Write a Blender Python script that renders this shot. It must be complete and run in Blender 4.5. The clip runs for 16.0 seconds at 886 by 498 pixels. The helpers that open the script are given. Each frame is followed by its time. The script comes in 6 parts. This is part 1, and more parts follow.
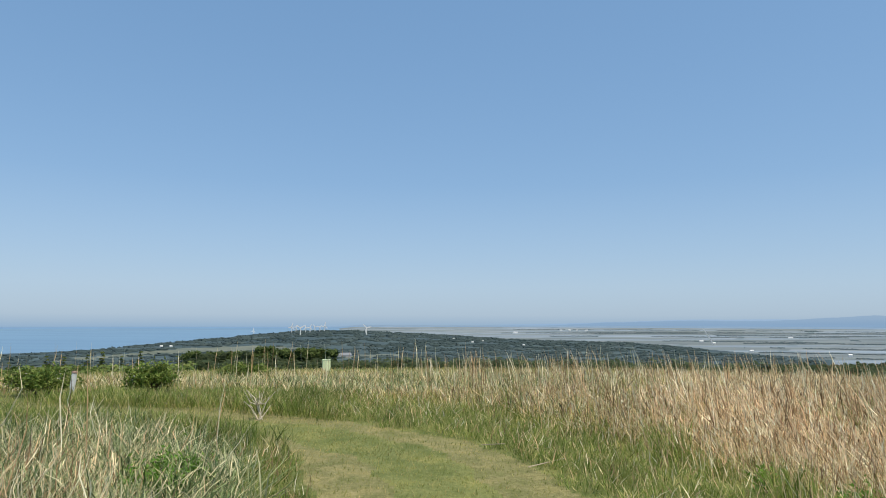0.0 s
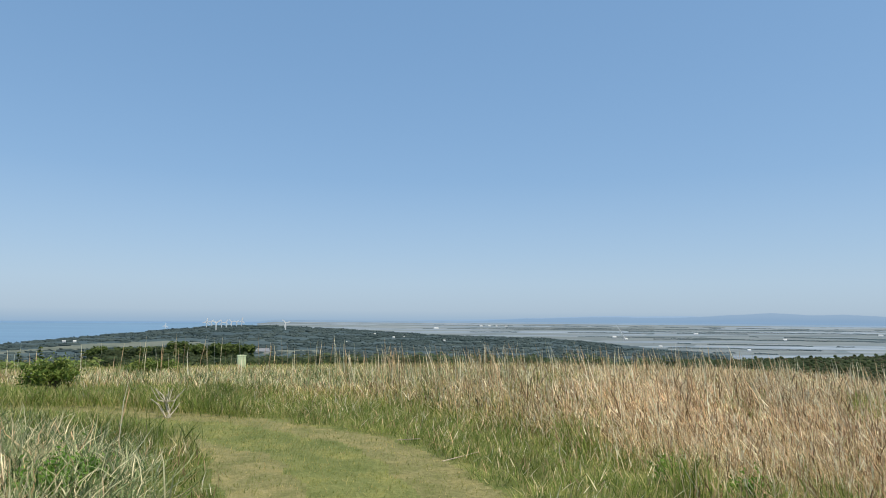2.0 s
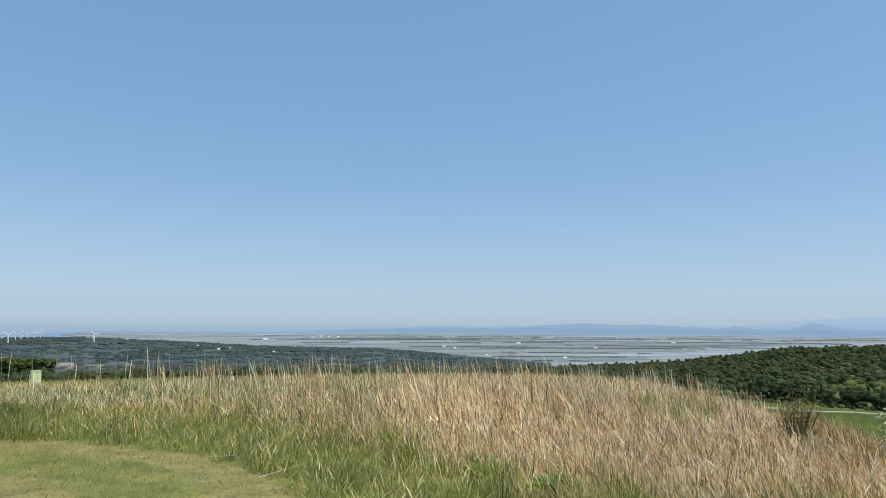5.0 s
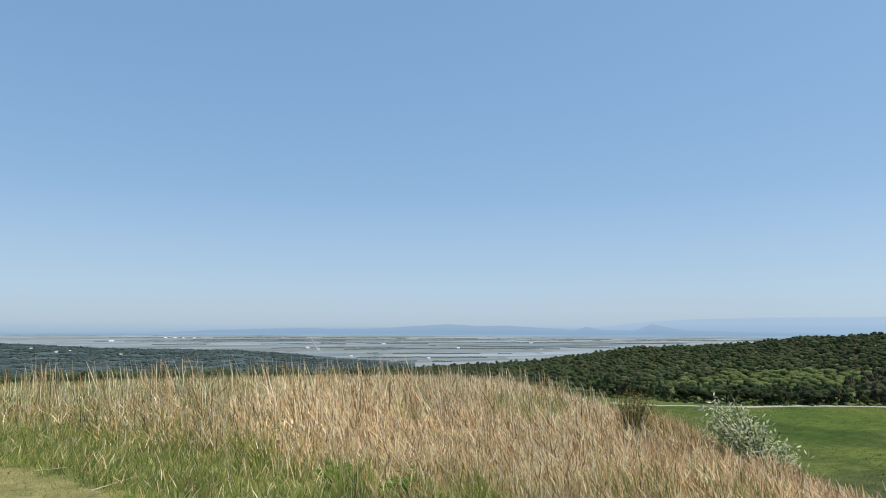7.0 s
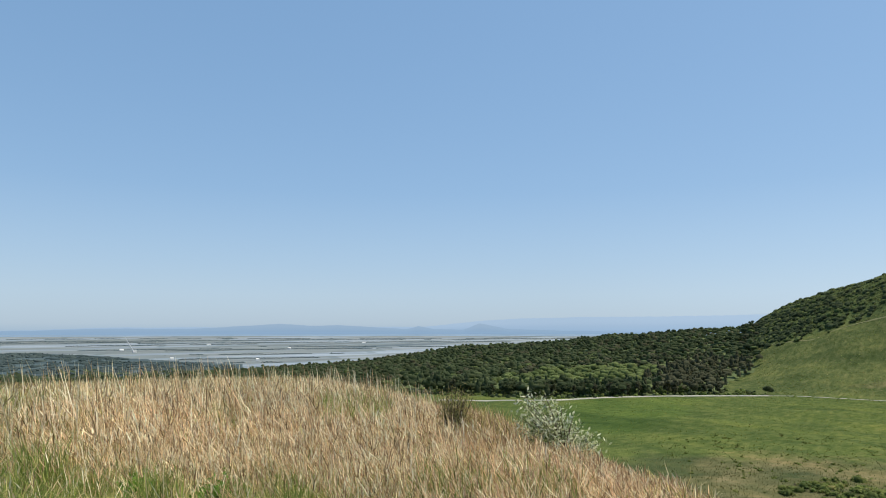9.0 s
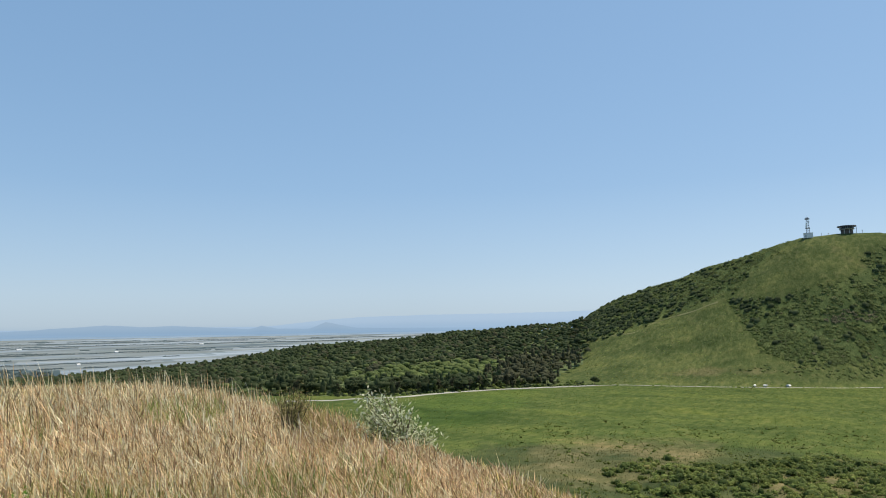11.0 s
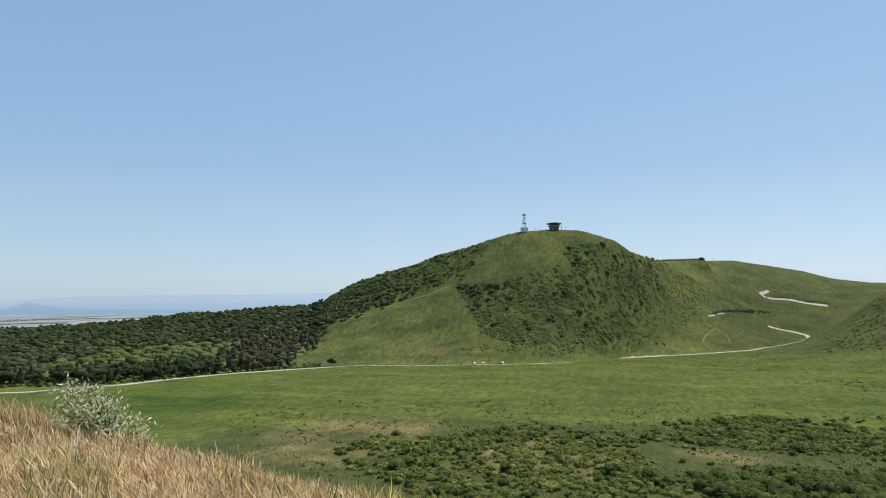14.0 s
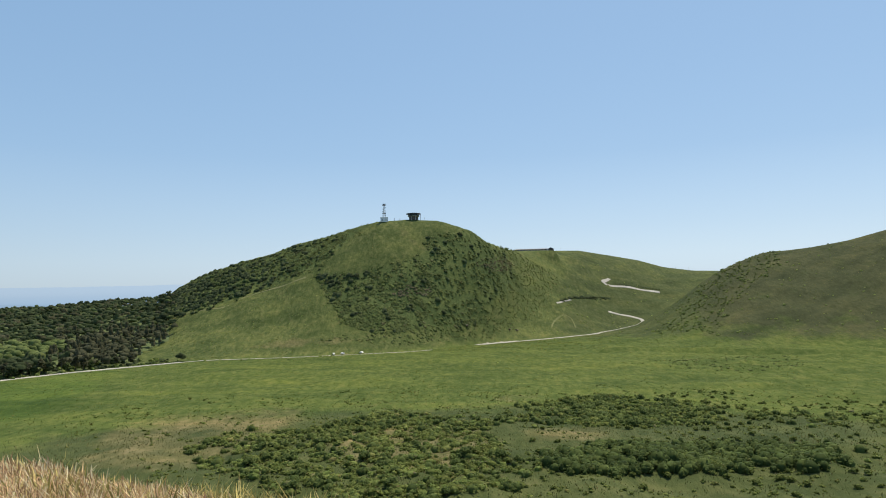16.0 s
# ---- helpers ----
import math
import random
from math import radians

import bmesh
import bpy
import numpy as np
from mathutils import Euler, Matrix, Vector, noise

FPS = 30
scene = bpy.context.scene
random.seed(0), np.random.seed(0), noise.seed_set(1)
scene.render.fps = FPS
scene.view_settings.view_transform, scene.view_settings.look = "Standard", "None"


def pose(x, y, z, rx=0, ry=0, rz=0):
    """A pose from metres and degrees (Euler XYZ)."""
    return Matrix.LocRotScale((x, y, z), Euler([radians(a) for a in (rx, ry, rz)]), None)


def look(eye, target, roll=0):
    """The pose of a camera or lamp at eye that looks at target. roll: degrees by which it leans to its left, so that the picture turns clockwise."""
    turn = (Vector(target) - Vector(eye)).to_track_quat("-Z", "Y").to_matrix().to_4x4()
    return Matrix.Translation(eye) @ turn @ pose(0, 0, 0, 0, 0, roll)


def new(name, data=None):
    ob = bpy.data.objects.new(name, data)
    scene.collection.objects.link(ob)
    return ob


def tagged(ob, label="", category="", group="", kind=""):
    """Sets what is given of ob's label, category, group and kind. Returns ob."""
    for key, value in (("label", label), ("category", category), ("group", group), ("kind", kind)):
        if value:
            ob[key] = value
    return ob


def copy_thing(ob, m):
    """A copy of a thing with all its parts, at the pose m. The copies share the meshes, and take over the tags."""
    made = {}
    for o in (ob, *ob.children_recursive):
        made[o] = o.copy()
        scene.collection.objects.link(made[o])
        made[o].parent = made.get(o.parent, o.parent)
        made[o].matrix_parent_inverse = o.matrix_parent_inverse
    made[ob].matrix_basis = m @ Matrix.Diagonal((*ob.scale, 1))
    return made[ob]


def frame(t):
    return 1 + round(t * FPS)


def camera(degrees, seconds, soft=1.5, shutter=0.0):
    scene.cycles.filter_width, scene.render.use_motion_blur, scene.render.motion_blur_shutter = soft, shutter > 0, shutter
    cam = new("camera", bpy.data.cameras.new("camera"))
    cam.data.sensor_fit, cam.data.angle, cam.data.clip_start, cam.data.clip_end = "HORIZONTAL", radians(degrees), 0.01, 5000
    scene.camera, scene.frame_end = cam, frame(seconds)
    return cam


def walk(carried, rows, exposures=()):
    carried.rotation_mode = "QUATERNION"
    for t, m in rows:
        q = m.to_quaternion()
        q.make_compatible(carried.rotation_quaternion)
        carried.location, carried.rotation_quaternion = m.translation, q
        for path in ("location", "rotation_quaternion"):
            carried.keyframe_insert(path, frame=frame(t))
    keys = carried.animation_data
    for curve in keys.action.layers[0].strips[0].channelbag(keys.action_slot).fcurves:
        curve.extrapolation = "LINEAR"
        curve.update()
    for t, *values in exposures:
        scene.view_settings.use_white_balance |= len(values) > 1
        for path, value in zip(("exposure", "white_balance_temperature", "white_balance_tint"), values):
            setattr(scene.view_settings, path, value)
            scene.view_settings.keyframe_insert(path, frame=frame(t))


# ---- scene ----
# ---- camera: one standpoint on the hilltop, held at arm length, turning slowly to the right ----
cam = camera(66.92, 16.0, soft=1.0)
EYE = 1.6
TURN = [
    (0.0, 0.01, 6.16, -0.18), (0.5, -1.80, 5.94, -0.38), (1.0, -3.38, 5.81, -0.52), (1.5, -4.78, 5.92, -0.34),
    (2.0, -6.66, 5.82, -0.46), (2.5, -8.49, 5.94, -0.42), (3.0, -10.02, 6.16, -0.40), (3.5, -11.88, 6.32, -0.15),
    (4.0, -14.81, 6.57, -0.12), (6.5, -29.32, 6.82, -0.44), (7.0, -32.20, 6.92, -0.29), (7.5, -35.19, 7.02, -0.12),
    (8.0, -38.55, 7.12, -0.13), (8.5, -42.58, 7.05, -0.22), (9.0, -46.28, 6.91, 0.00), (9.5, -49.63, 6.81, 0.15),
    (12.0, -65.17, 6.09, 0.99), (12.5, -68.12, 5.63, 0.80), (13.0, -72.08, 5.43, 0.75), (13.5, -77.02, 5.16, 0.62),
    (14.0, -81.12, 4.92, 0.48), (14.5, -84.67, 4.64, 0.54), (15.0, -87.38, 4.57, 0.68), (15.5, -90.12, 4.38, 0.78),
    (16.0, -93.03, 3.87, 1.19)]
walk(cam, [(t, pose(-0.4 * math.sin(radians(yaw)), 0.4 * math.cos(radians(yaw)), EYE, 90 + tilt, lean, yaw)) for t, yaw, tilt, lean in TURN],
     exposures=[(0.0, 0.0, 6500, 10), (4.0, 0.03, 6500, 10), (9.0, 0.09, 6700, 10), (12.0, 0.13, 6880, 10), (16.0, 0.17, 7000, 10)])

# ---- daylight: clear sky, high sun to the right of the view ----
SUN_BEARING, SUN_HEIGHT = 129.0, 66.0
world = bpy.data.worlds.new("sky")
scene.world = world
world.use_nodes = True
sky = world.node_tree.nodes.new("ShaderNodeTexSky")
sky.sky_type, sky.sun_disc = "NISHITA", False
sky.sun_elevation, sky.sun_rotation = radians(SUN_HEIGHT), radians(SUN_BEARING)
sky.altitude, sky.air_density, sky.dust_density, sky.ozone_density = 0, 1.0, 0.55, 2.6
world.node_tree.nodes["Background"].inputs["Strength"].default_value = 0.15
# thin haze evens the sky out, most in the blue
wn, wl = world.node_tree.nodes, world.node_tree.links
split, join = wn.new("ShaderNodeSeparateColor"), wn.new("ShaderNodeCombineColor")
wl.new(sky.outputs["Color"], split.inputs["Color"])
for channel, power, gain in (("Red", 0.58, 1.11), ("Green", 0.475, 1.65), ("Blue", 0.43, 2.27)):
    lift, scale = wn.new("ShaderNodeMath"), wn.new("ShaderNodeMath")
    lift.operation, scale.operation = "POWER", "MULTIPLY"
    lift.inputs[1].default_value, scale.inputs[1].default_value = power, gain
    wl.new(split.outputs[channel], lift.inputs[0])
    wl.new(lift.outputs["Value"], scale.inputs[0])
    wl.new(scale.outputs["Value"], join.inputs[channel])
wl.new(join.outputs["Color"], wn["Background"].inputs["Color"])
sun = new("sun", bpy.data.lights.new("sun", "SUN"))
sun.data.energy, sun.data.angle, sun.data.color = 4.9, radians(0.53), (1.0, 0.9, 0.74)
b, h = radians(SUN_BEARING), radians(SUN_HEIGHT)
sun.matrix_world = look((0, 0, 200), (-100 * math.sin(b) * math.cos(h), -100 * math.cos(b) * math.cos(h), 200 - 100 * math.sin(h)))


# ---- materials ----
def node_material(name):
    m = bpy.data.materials.new(name)
    m.use_nodes = True
    return m, m.node_tree.nodes, m.node_tree.links, m.node_tree.nodes["Principled BSDF"]


def ramp_node(nodes, stops):
    r = nodes.new("ShaderNodeValToRGB")
    while len(r.color_ramp.elements) < len(stops):
        r.color_ramp.elements.new(0.5)
    for e, (p, c) in zip(r.color_ramp.elements, stops):
        e.position, e.color = p, (*c, 1)
    return r


def noise_node(nodes, links, coord, scale, detail=6.0, rough=0.6, stretch=None):
    n = nodes.new("ShaderNodeTexNoise")
    n.inputs["Scale"].default_value, n.inputs["Detail"].default_value, n.inputs["Roughness"].default_value = scale, detail, rough
    if stretch:
        mp = nodes.new("ShaderNodeMapping")
        mp.inputs["Rotation"].default_value = (0, 0, radians(stretch[0]))
        mp.inputs["Scale"].default_value = (stretch[1], stretch[2], 1)
        links.new(coord, mp.inputs["Vector"])
        coord = mp.outputs["Vector"]
    links.new(coord, n.inputs["Vector"])
    return n.outputs["Fac"]


def mixed(nodes, links, fac, a, b2, kind="MIX"):
    m = nodes.new("ShaderNodeMix")
    m.data_type, m.blend_type = "RGBA", kind
    for socket, value in ((m.inputs["Factor"], fac), (m.inputs["A"], a), (m.inputs["B"], b2)):
        if isinstance(value, (int, float)):
            socket.default_value = value
        elif isinstance(value, tuple):
            socket.default_value = (*value, 1)
        else:
            links.new(value, socket)
    return m.outputs["Result"]


def ground_material(name, stops, scale, coarse, coarse_stops, bump=0.3, stretch=None, rough=0.9, distance=0.5):
    """Two scales of mottling and a fine relief, in metres."""
    m, nodes, links, p = node_material(name)
    coord = nodes.new("ShaderNodeTexCoord").outputs["Object"]
    fine = noise_node(nodes, links, coord, scale, 8, 0.65, stretch)
    wide = noise_node(nodes, links, coord, coarse, 5, 0.55, stretch)
    r1, r2 = ramp_node(nodes, stops), ramp_node(nodes, coarse_stops)
    links.new(fine, r1.inputs["Fac"])
    links.new(wide, r2.inputs["Fac"])
    links.new(mixed(nodes, links, 1.0, r1.outputs["Color"], r2.outputs["Color"], "MULTIPLY"), p.inputs["Base Color"])
    p.inputs["Roughness"].default_value = rough
    p.inputs["Specular IOR Level"].default_value = 0.1
    bn = nodes.new("ShaderNodeBump")
    bn.inputs["Strength"].default_value, bn.inputs["Distance"].default_value = bump, distance
    links.new(fine, bn.inputs["Height"])
    links.new(bn.outputs["Normal"], p.inputs["Normal"])
    return m


def leaf_material(name, stops, through_light=0.35, rough=0.6, wide_scale=0.0, gloss=0.06, patch=0.0):
    """Colour differs from leaf to leaf; some light passes through."""
    m, nodes, links, p = node_material(name)
    g = nodes.new("ShaderNodeNewGeometry")
    r = ramp_node(nodes, stops)
    links.new(g.outputs["Random Per Island"], r.inputs["Fac"])
    colour = r.outputs["Color"]
    if wide_scale:
        coord = nodes.new("ShaderNodeTexCoord").outputs["Object"]
        w = ramp_node(nodes, [(0.3, (0.76, 0.78, 0.7)), (0.7, (1.25, 1.17, 1.04))])
        links.new(noise_node(nodes, links, coord, wide_scale, 4, 0.6), w.inputs["Fac"])
        colour = mixed(nodes, links, 1.0, colour, w.outputs["Color"], "MULTIPLY")
    if patch:
        coord = nodes.new("ShaderNodeTexCoord").outputs["Object"]
        w = ramp_node(nodes, [(0.32, (0.78, 0.74, 0.68)), (0.5, (1.05, 1.03, 1.0)), (0.68, (1.35, 1.33, 1.3))])
        links.new(noise_node(nodes, links, coord, patch, 3, 0.6), w.inputs["Fac"])
        colour = mixed(nodes, links, 1.0, colour, w.outputs["Color"], "MULTIPLY")
    links.new(colour, p.inputs["Base Color"])
    p.inputs["Roughness"].default_value = rough
    p.inputs["Specular IOR Level"].default_value = gloss
    t = nodes.new("ShaderNodeBsdfTranslucent")
    links.new(colour, t.inputs["Color"])
    mx = nodes.new("ShaderNodeMixShader")
    mx.inputs["Fac"].default_value = through_light
    links.new(p.outputs["BSDF"], mx.inputs[1])
    links.new(t.outputs["BSDF"], mx.inputs[2])
    links.new(mx.outputs["Shader"], nodes["Material Output"].inputs["Surface"])
    return m


def plain_material(name, colour, rough=0.6, metal=0.0, wear=0.12, scale=8.0):
    """Paint, metal or concrete with slight wear."""
    m, nodes, links, p = node_material(name)
    coord = nodes.new("ShaderNodeTexCoord").outputs["Object"]
    dark = tuple(c * (1 - wear * 2) for c in colour)
    r = ramp_node(nodes, [(0.3, dark), (0.65, colour)])
    links.new(noise_node(nodes, links, coord, scale, 6, 0.6), r.inputs["Fac"])
    links.new(r.outputs["Color"], p.inputs["Base Color"])
    p.inputs["Roughness"].default_value, p.inputs["Metallic"].default_value = rough, metal
    return m


def glass_material(name, gloss=0.5):
    m, nodes, links, p = node_material(name)
    p.inputs["Base Color"].default_value = (0.03, 0.04, 0.05, 1)
    p.inputs["Roughness"].default_value, p.inputs["Specular IOR Level"].default_value = 0.08, gloss
    return m


MAT = {
    "turf": ground_material("turf", [(0.25, (0.098, 0.124, 0.037)), (0.55, (0.178, 0.195, 0.070)), (0.8, (0.29, 0.285, 0.125))], 16, 1.9,
                            [(0.34, (0.66, 0.74, 0.6)), (0.5, (0.98, 0.98, 0.95)), (0.66, (1.3, 1.2, 1.1))], 0.8, distance=0.05),
    "rut": ground_material("rut", [(0.25, (0.118, 0.122, 0.048)), (0.5, (0.202, 0.192, 0.084)), (0.8, (0.31, 0.283, 0.15))], 18, 2.3,
                           [(0.34, (0.7, 0.78, 0.62)), (0.5, (0.98, 0.98, 0.95)), (0.66, (1.25, 1.18, 1.12))], 0.8, distance=0.04),
    "wood_floor": ground_material("wood_floor", [(0.3, (0.075, 0.105, 0.050)), (0.7, (0.120, 0.152, 0.070))], 0.1, 0.01,
                                  [(0.3, (0.8, 0.85, 0.8)), (0.7, (1.1, 1.1, 1.0))], 0.8),
    # blue of the distance haze put into the base colours
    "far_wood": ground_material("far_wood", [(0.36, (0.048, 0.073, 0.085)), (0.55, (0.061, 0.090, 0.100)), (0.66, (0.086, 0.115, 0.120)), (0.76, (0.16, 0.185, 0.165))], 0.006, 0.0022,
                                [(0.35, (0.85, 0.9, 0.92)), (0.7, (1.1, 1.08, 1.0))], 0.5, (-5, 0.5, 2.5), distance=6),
    "asphalt": ground_material("asphalt", [(0.3, (0.33, 0.32, 0.295)), (0.7, (0.43, 0.42, 0.385))], 1.5, 0.05,
                               [(0.3, (0.85, 0.85, 0.85)), (0.7, (1.1, 1.1, 1.1))], 0.2),
}


def paddy_material():
    """Flooded, fallow and green plots lying in long strips, at three sizes."""
    m, nodes, links, p = node_material("paddy_fields")
    coord = nodes.new("ShaderNodeTexCoord").outputs["Object"]
    mp = nodes.new("ShaderNodeMapping")
    mp.inputs["Rotation"].default_value = (0, 0, radians(31))
    mp.inputs["Location"].default_value = (170, 20, 0)
    links.new(coord, mp.inputs["Vector"])
    br = nodes.new("ShaderNodeTexBrick")
    # pale water shine and blue haze are put into these plot colours
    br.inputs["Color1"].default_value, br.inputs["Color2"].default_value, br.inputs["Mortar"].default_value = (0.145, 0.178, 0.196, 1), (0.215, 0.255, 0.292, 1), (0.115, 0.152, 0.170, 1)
    br.inputs["Scale"].default_value = 0.01
    br.offset, br.squash, br.squash_frequency = 0.37, 0.7, 3
    br.inputs["Brick Width"].default_value, br.inputs["Row Height"].default_value, br.inputs["Mortar Size"].default_value = 9.0, 1.7, 0.16
    links.new(mp.outputs["Vector"], br.inputs["Vector"])
    strip = noise_node(nodes, links, coord, 0.0042, 3, 0.6, (31, 0.14, 1.5))
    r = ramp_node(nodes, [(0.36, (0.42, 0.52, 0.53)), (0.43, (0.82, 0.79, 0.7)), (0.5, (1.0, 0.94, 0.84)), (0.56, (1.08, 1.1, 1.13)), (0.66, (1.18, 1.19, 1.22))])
    links.new(strip, r.inputs["Fac"])
    colour = mixed(nodes, links, 1.0, br.outputs["Color"], r.outputs["Color"], "MULTIPLY")
    fine = noise_node(nodes, links, coord, 0.02, 4, 0.6, (31, 0.3, 1.2))
    r2 = ramp_node(nodes, [(0.35, (0.8, 0.83, 0.84)), (0.65, (1.15, 1.14, 1.12))])
    links.new(fine, r2.inputs["Fac"])
    links.new(mixed(nodes, links, 1.0, colour, r2.outputs["Color"], "MULTIPLY"), p.inputs["Base Color"])
    p.inputs["Roughness"].default_value = 0.75
    return m


def sea_material():
    m, nodes, links, p = node_material("sea")
    coord = nodes.new("ShaderNodeTexCoord").outputs["Object"]
    r = ramp_node(nodes, [(0.35, (0.11, 0.205, 0.31)), (0.65, (0.135, 0.24, 0.35))])
    links.new(noise_node(nodes, links, coord, 0.004, 4, 0.6, (-60, 0.3, 2)), r.inputs["Fac"])
    links.new(r.outputs["Color"], p.inputs["Base Color"])
    p.inputs["Roughness"].default_value = 0.55
    bn = nodes.new("ShaderNodeBump")
    bn.inputs["Strength"].default_value, bn.inputs["Distance"].default_value = 0.4, 1.0
    links.new(noise_node(nodes, links, coord, 0.15, 5, 0.6), bn.inputs["Height"])
    links.new(bn.outputs["Normal"], p.inputs["Normal"])
    return m


def haze_glow_material(name, colour, glow):
    """Mountains far behind everything else, air haze painted as a glowing blue."""
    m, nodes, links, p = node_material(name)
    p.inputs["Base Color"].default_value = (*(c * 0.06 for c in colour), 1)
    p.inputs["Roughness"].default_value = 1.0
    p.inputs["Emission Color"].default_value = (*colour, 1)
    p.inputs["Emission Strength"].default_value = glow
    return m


def basin_material():
    """Meadow, hill grass, heath and rough pasture that run into one another where the ground's cover changes."""
    m, nodes, links, p = node_material("basin_grass")
    coord = nodes.new("ShaderNodeTexCoord").outputs["Object"]
    fine = noise_node(nodes, links, coord, 0.2, 9, 0.7, (20, 0.6, 1.3))
    wide = noise_node(nodes, links, coord, 0.016, 6, 0.62, (5, 2.2, 0.55))
    edge = noise_node(nodes, links, coord, 0.045, 6, 0.65)
    covers = {"meadow": [(0.36, (0.047, 0.074, 0.017)), (0.5, (0.071, 0.100, 0.026)), (0.64, (0.112, 0.130, 0.042))],
              "hill": [(0.36, (0.048, 0.069, 0.022)), (0.5, (0.076, 0.099, 0.033)), (0.64, (0.120, 0.130, 0.052))],
              "brush": [(0.3, (0.050, 0.073, 0.025)), (0.5, (0.072, 0.100, 0.036)), (0.7, (0.104, 0.130, 0.050))],
              "pasture": [(0.3, (0.036, 0.052, 0.019)), (0.5, (0.055, 0.073, 0.028)), (0.7, (0.088, 0.100, 0.044))],
              "heath": [(0.25, (0.036, 0.045, 0.020)), (0.5, (0.052, 0.061, 0.029)), (0.78, (0.080, 0.086, 0.042))],
              "lush": [(0.3, (0.037, 0.065, 0.014)), (0.5, (0.060, 0.097, 0.021)), (0.7, (0.094, 0.127, 0.032))],
              "straw_patch": [(0.3, (0.085, 0.09, 0.036)), (0.5, (0.14, 0.127, 0.06)), (0.7, (0.215, 0.185, 0.1))]}
    colour = None
    for name, stops in covers.items():
        r = ramp_node(nodes, stops)
        links.new(fine, r.inputs["Fac"])
        if colour is None:
            colour = r.outputs["Color"]
            continue
        at = nodes.new("ShaderNodeAttribute")
        at.attribute_name = name
        add = nodes.new("ShaderNodeMath")
        add.operation = "ADD"
        links.new(at.outputs["Fac"], add.inputs[0])
        links.new(edge, add.inputs[1])
        step = nodes.new("ShaderNodeMapRange")
        step.inputs["From Min"].default_value, step.inputs["From Max"].default_value = 0.85, 1.15
        links.new(add.outputs["Value"], step.inputs["Value"])
        colour = mixed(nodes, links, step.outputs["Result"], colour, r.outputs["Color"])
    w = ramp_node(nodes, [(0.3, (0.66, 0.74, 0.7)), (0.5, (1.0, 1.0, 1.0)), (0.72, (1.16, 1.1, 1.0))])
    links.new(wide, w.inputs["Fac"])
    colour = mixed(nodes, links, 1.0, colour, w.outputs["Color"], "MULTIPLY")
    # hummocks and worn streaks lying across the slope
    w = ramp_node(nodes, [(0.32, (0.68, 0.75, 0.72)), (0.5, (1.0, 1.0, 1.0)), (0.68, (1.28, 1.19, 1.14))])
    links.new(noise_node(nodes, links, coord, 0.055, 5, 0.68, (0, 0.9, 0.5)), w.inputs["Fac"])
    links.new(mixed(nodes, links, 1.0, colour, w.outputs["Color"], "MULTIPLY"), p.inputs["Base Color"])
    p.inputs["Roughness"].default_value, p.inputs["Specular IOR Level"].default_value = 0.9, 0.05
    bn = nodes.new("ShaderNodeBump")
    bn.inputs["Strength"].default_value, bn.inputs["Distance"].default_value = 0.8, 1.0
    links.new(fine, bn.inputs["Height"])
    links.new(bn.outputs["Normal"], p.inputs["Normal"])
    return m


MAT["basin"] = basin_material()
MAT["paddy"] = paddy_material()
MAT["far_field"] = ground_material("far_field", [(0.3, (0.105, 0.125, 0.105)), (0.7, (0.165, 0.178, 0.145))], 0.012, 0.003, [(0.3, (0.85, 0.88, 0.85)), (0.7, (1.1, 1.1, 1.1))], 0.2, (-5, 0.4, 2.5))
MAT["sea"] = sea_material()
# haze painted as glow: paler blue for the farther range
MAT["mountain_near"] = haze_glow_material("far_mountain", (0.155, 0.265, 0.41), 1.0)
MAT["mountain_far"] = haze_glow_material("farther_mountain", (0.26, 0.395, 0.575), 1.0)
MAT["straw"] = leaf_material("straw", [(0.0, (0.12, 0.084, 0.046)), (0.22, (0.40, 0.285, 0.18)), (0.48, (0.76, 0.565, 0.38)), (0.74, (0.88, 0.80, 0.60)), (0.96, (0.94, 0.92, 0.80)), (1.0, (0.45, 0.42, 0.19))], 0.38, 0.6, 0.35, 0.15, 2.6)
MAT["green_blade"] = leaf_material("green_blade", [(0.0, (0.110, 0.170, 0.042)), (0.45, (0.225, 0.305, 0.085)), (0.75, (0.345, 0.37, 0.145)), (1.0, (0.56, 0.50, 0.28))], 0.45, 0.5, 0.5, 0.12, 2.0)
MAT["russet_blade"] = leaf_material("russet_blade", [(0.0, (0.17, 0.105, 0.062)), (0.4, (0.36, 0.235, 0.16)), (0.75, (0.60, 0.415, 0.30)), (1.0, (0.82, 0.66, 0.52))], 0.35, 0.6, 0.35, 0.15, 2.2)
MAT["olive_blade"] = leaf_material("olive_blade", [(0.0, (0.14, 0.135, 0.05)), (0.4, (0.30, 0.28, 0.11)), (0.75, (0.50, 0.44, 0.2)), (1.0, (0.72, 0.62, 0.34))], 0.32, 0.55, 0.5, 0.12, 2.2)
MAT["silver_blade"] = leaf_material("silver_blade", [(0.0, (0.060, 0.105, 0.040)), (0.35, (0.155, 0.225, 0.095)), (0.6, (0.34, 0.40, 0.22)), (0.82, (0.62, 0.61, 0.43)), (1.0, (0.80, 0.73, 0.52))], 0.3, 0.5, 0.6, 0.3, 3.0)
MAT["mown"] = leaf_material("mown", [(0.0, (0.225, 0.265, 0.08)), (0.5, (0.34, 0.365, 0.125)), (0.85, (0.5, 0.475, 0.21)), (1.0, (0.70, 0.55, 0.30))], 0.6, 0.6, 0.9)
MAT["canopy"] = leaf_material("canopy", [(0.0, (0.078, 0.111, 0.068)), (0.4, (0.095, 0.134, 0.082)), (0.8, (0.121, 0.167, 0.100)), (1.0, (0.147, 0.191, 0.113))], 0.68, 0.8, 0.014, 0.04, 0.05)
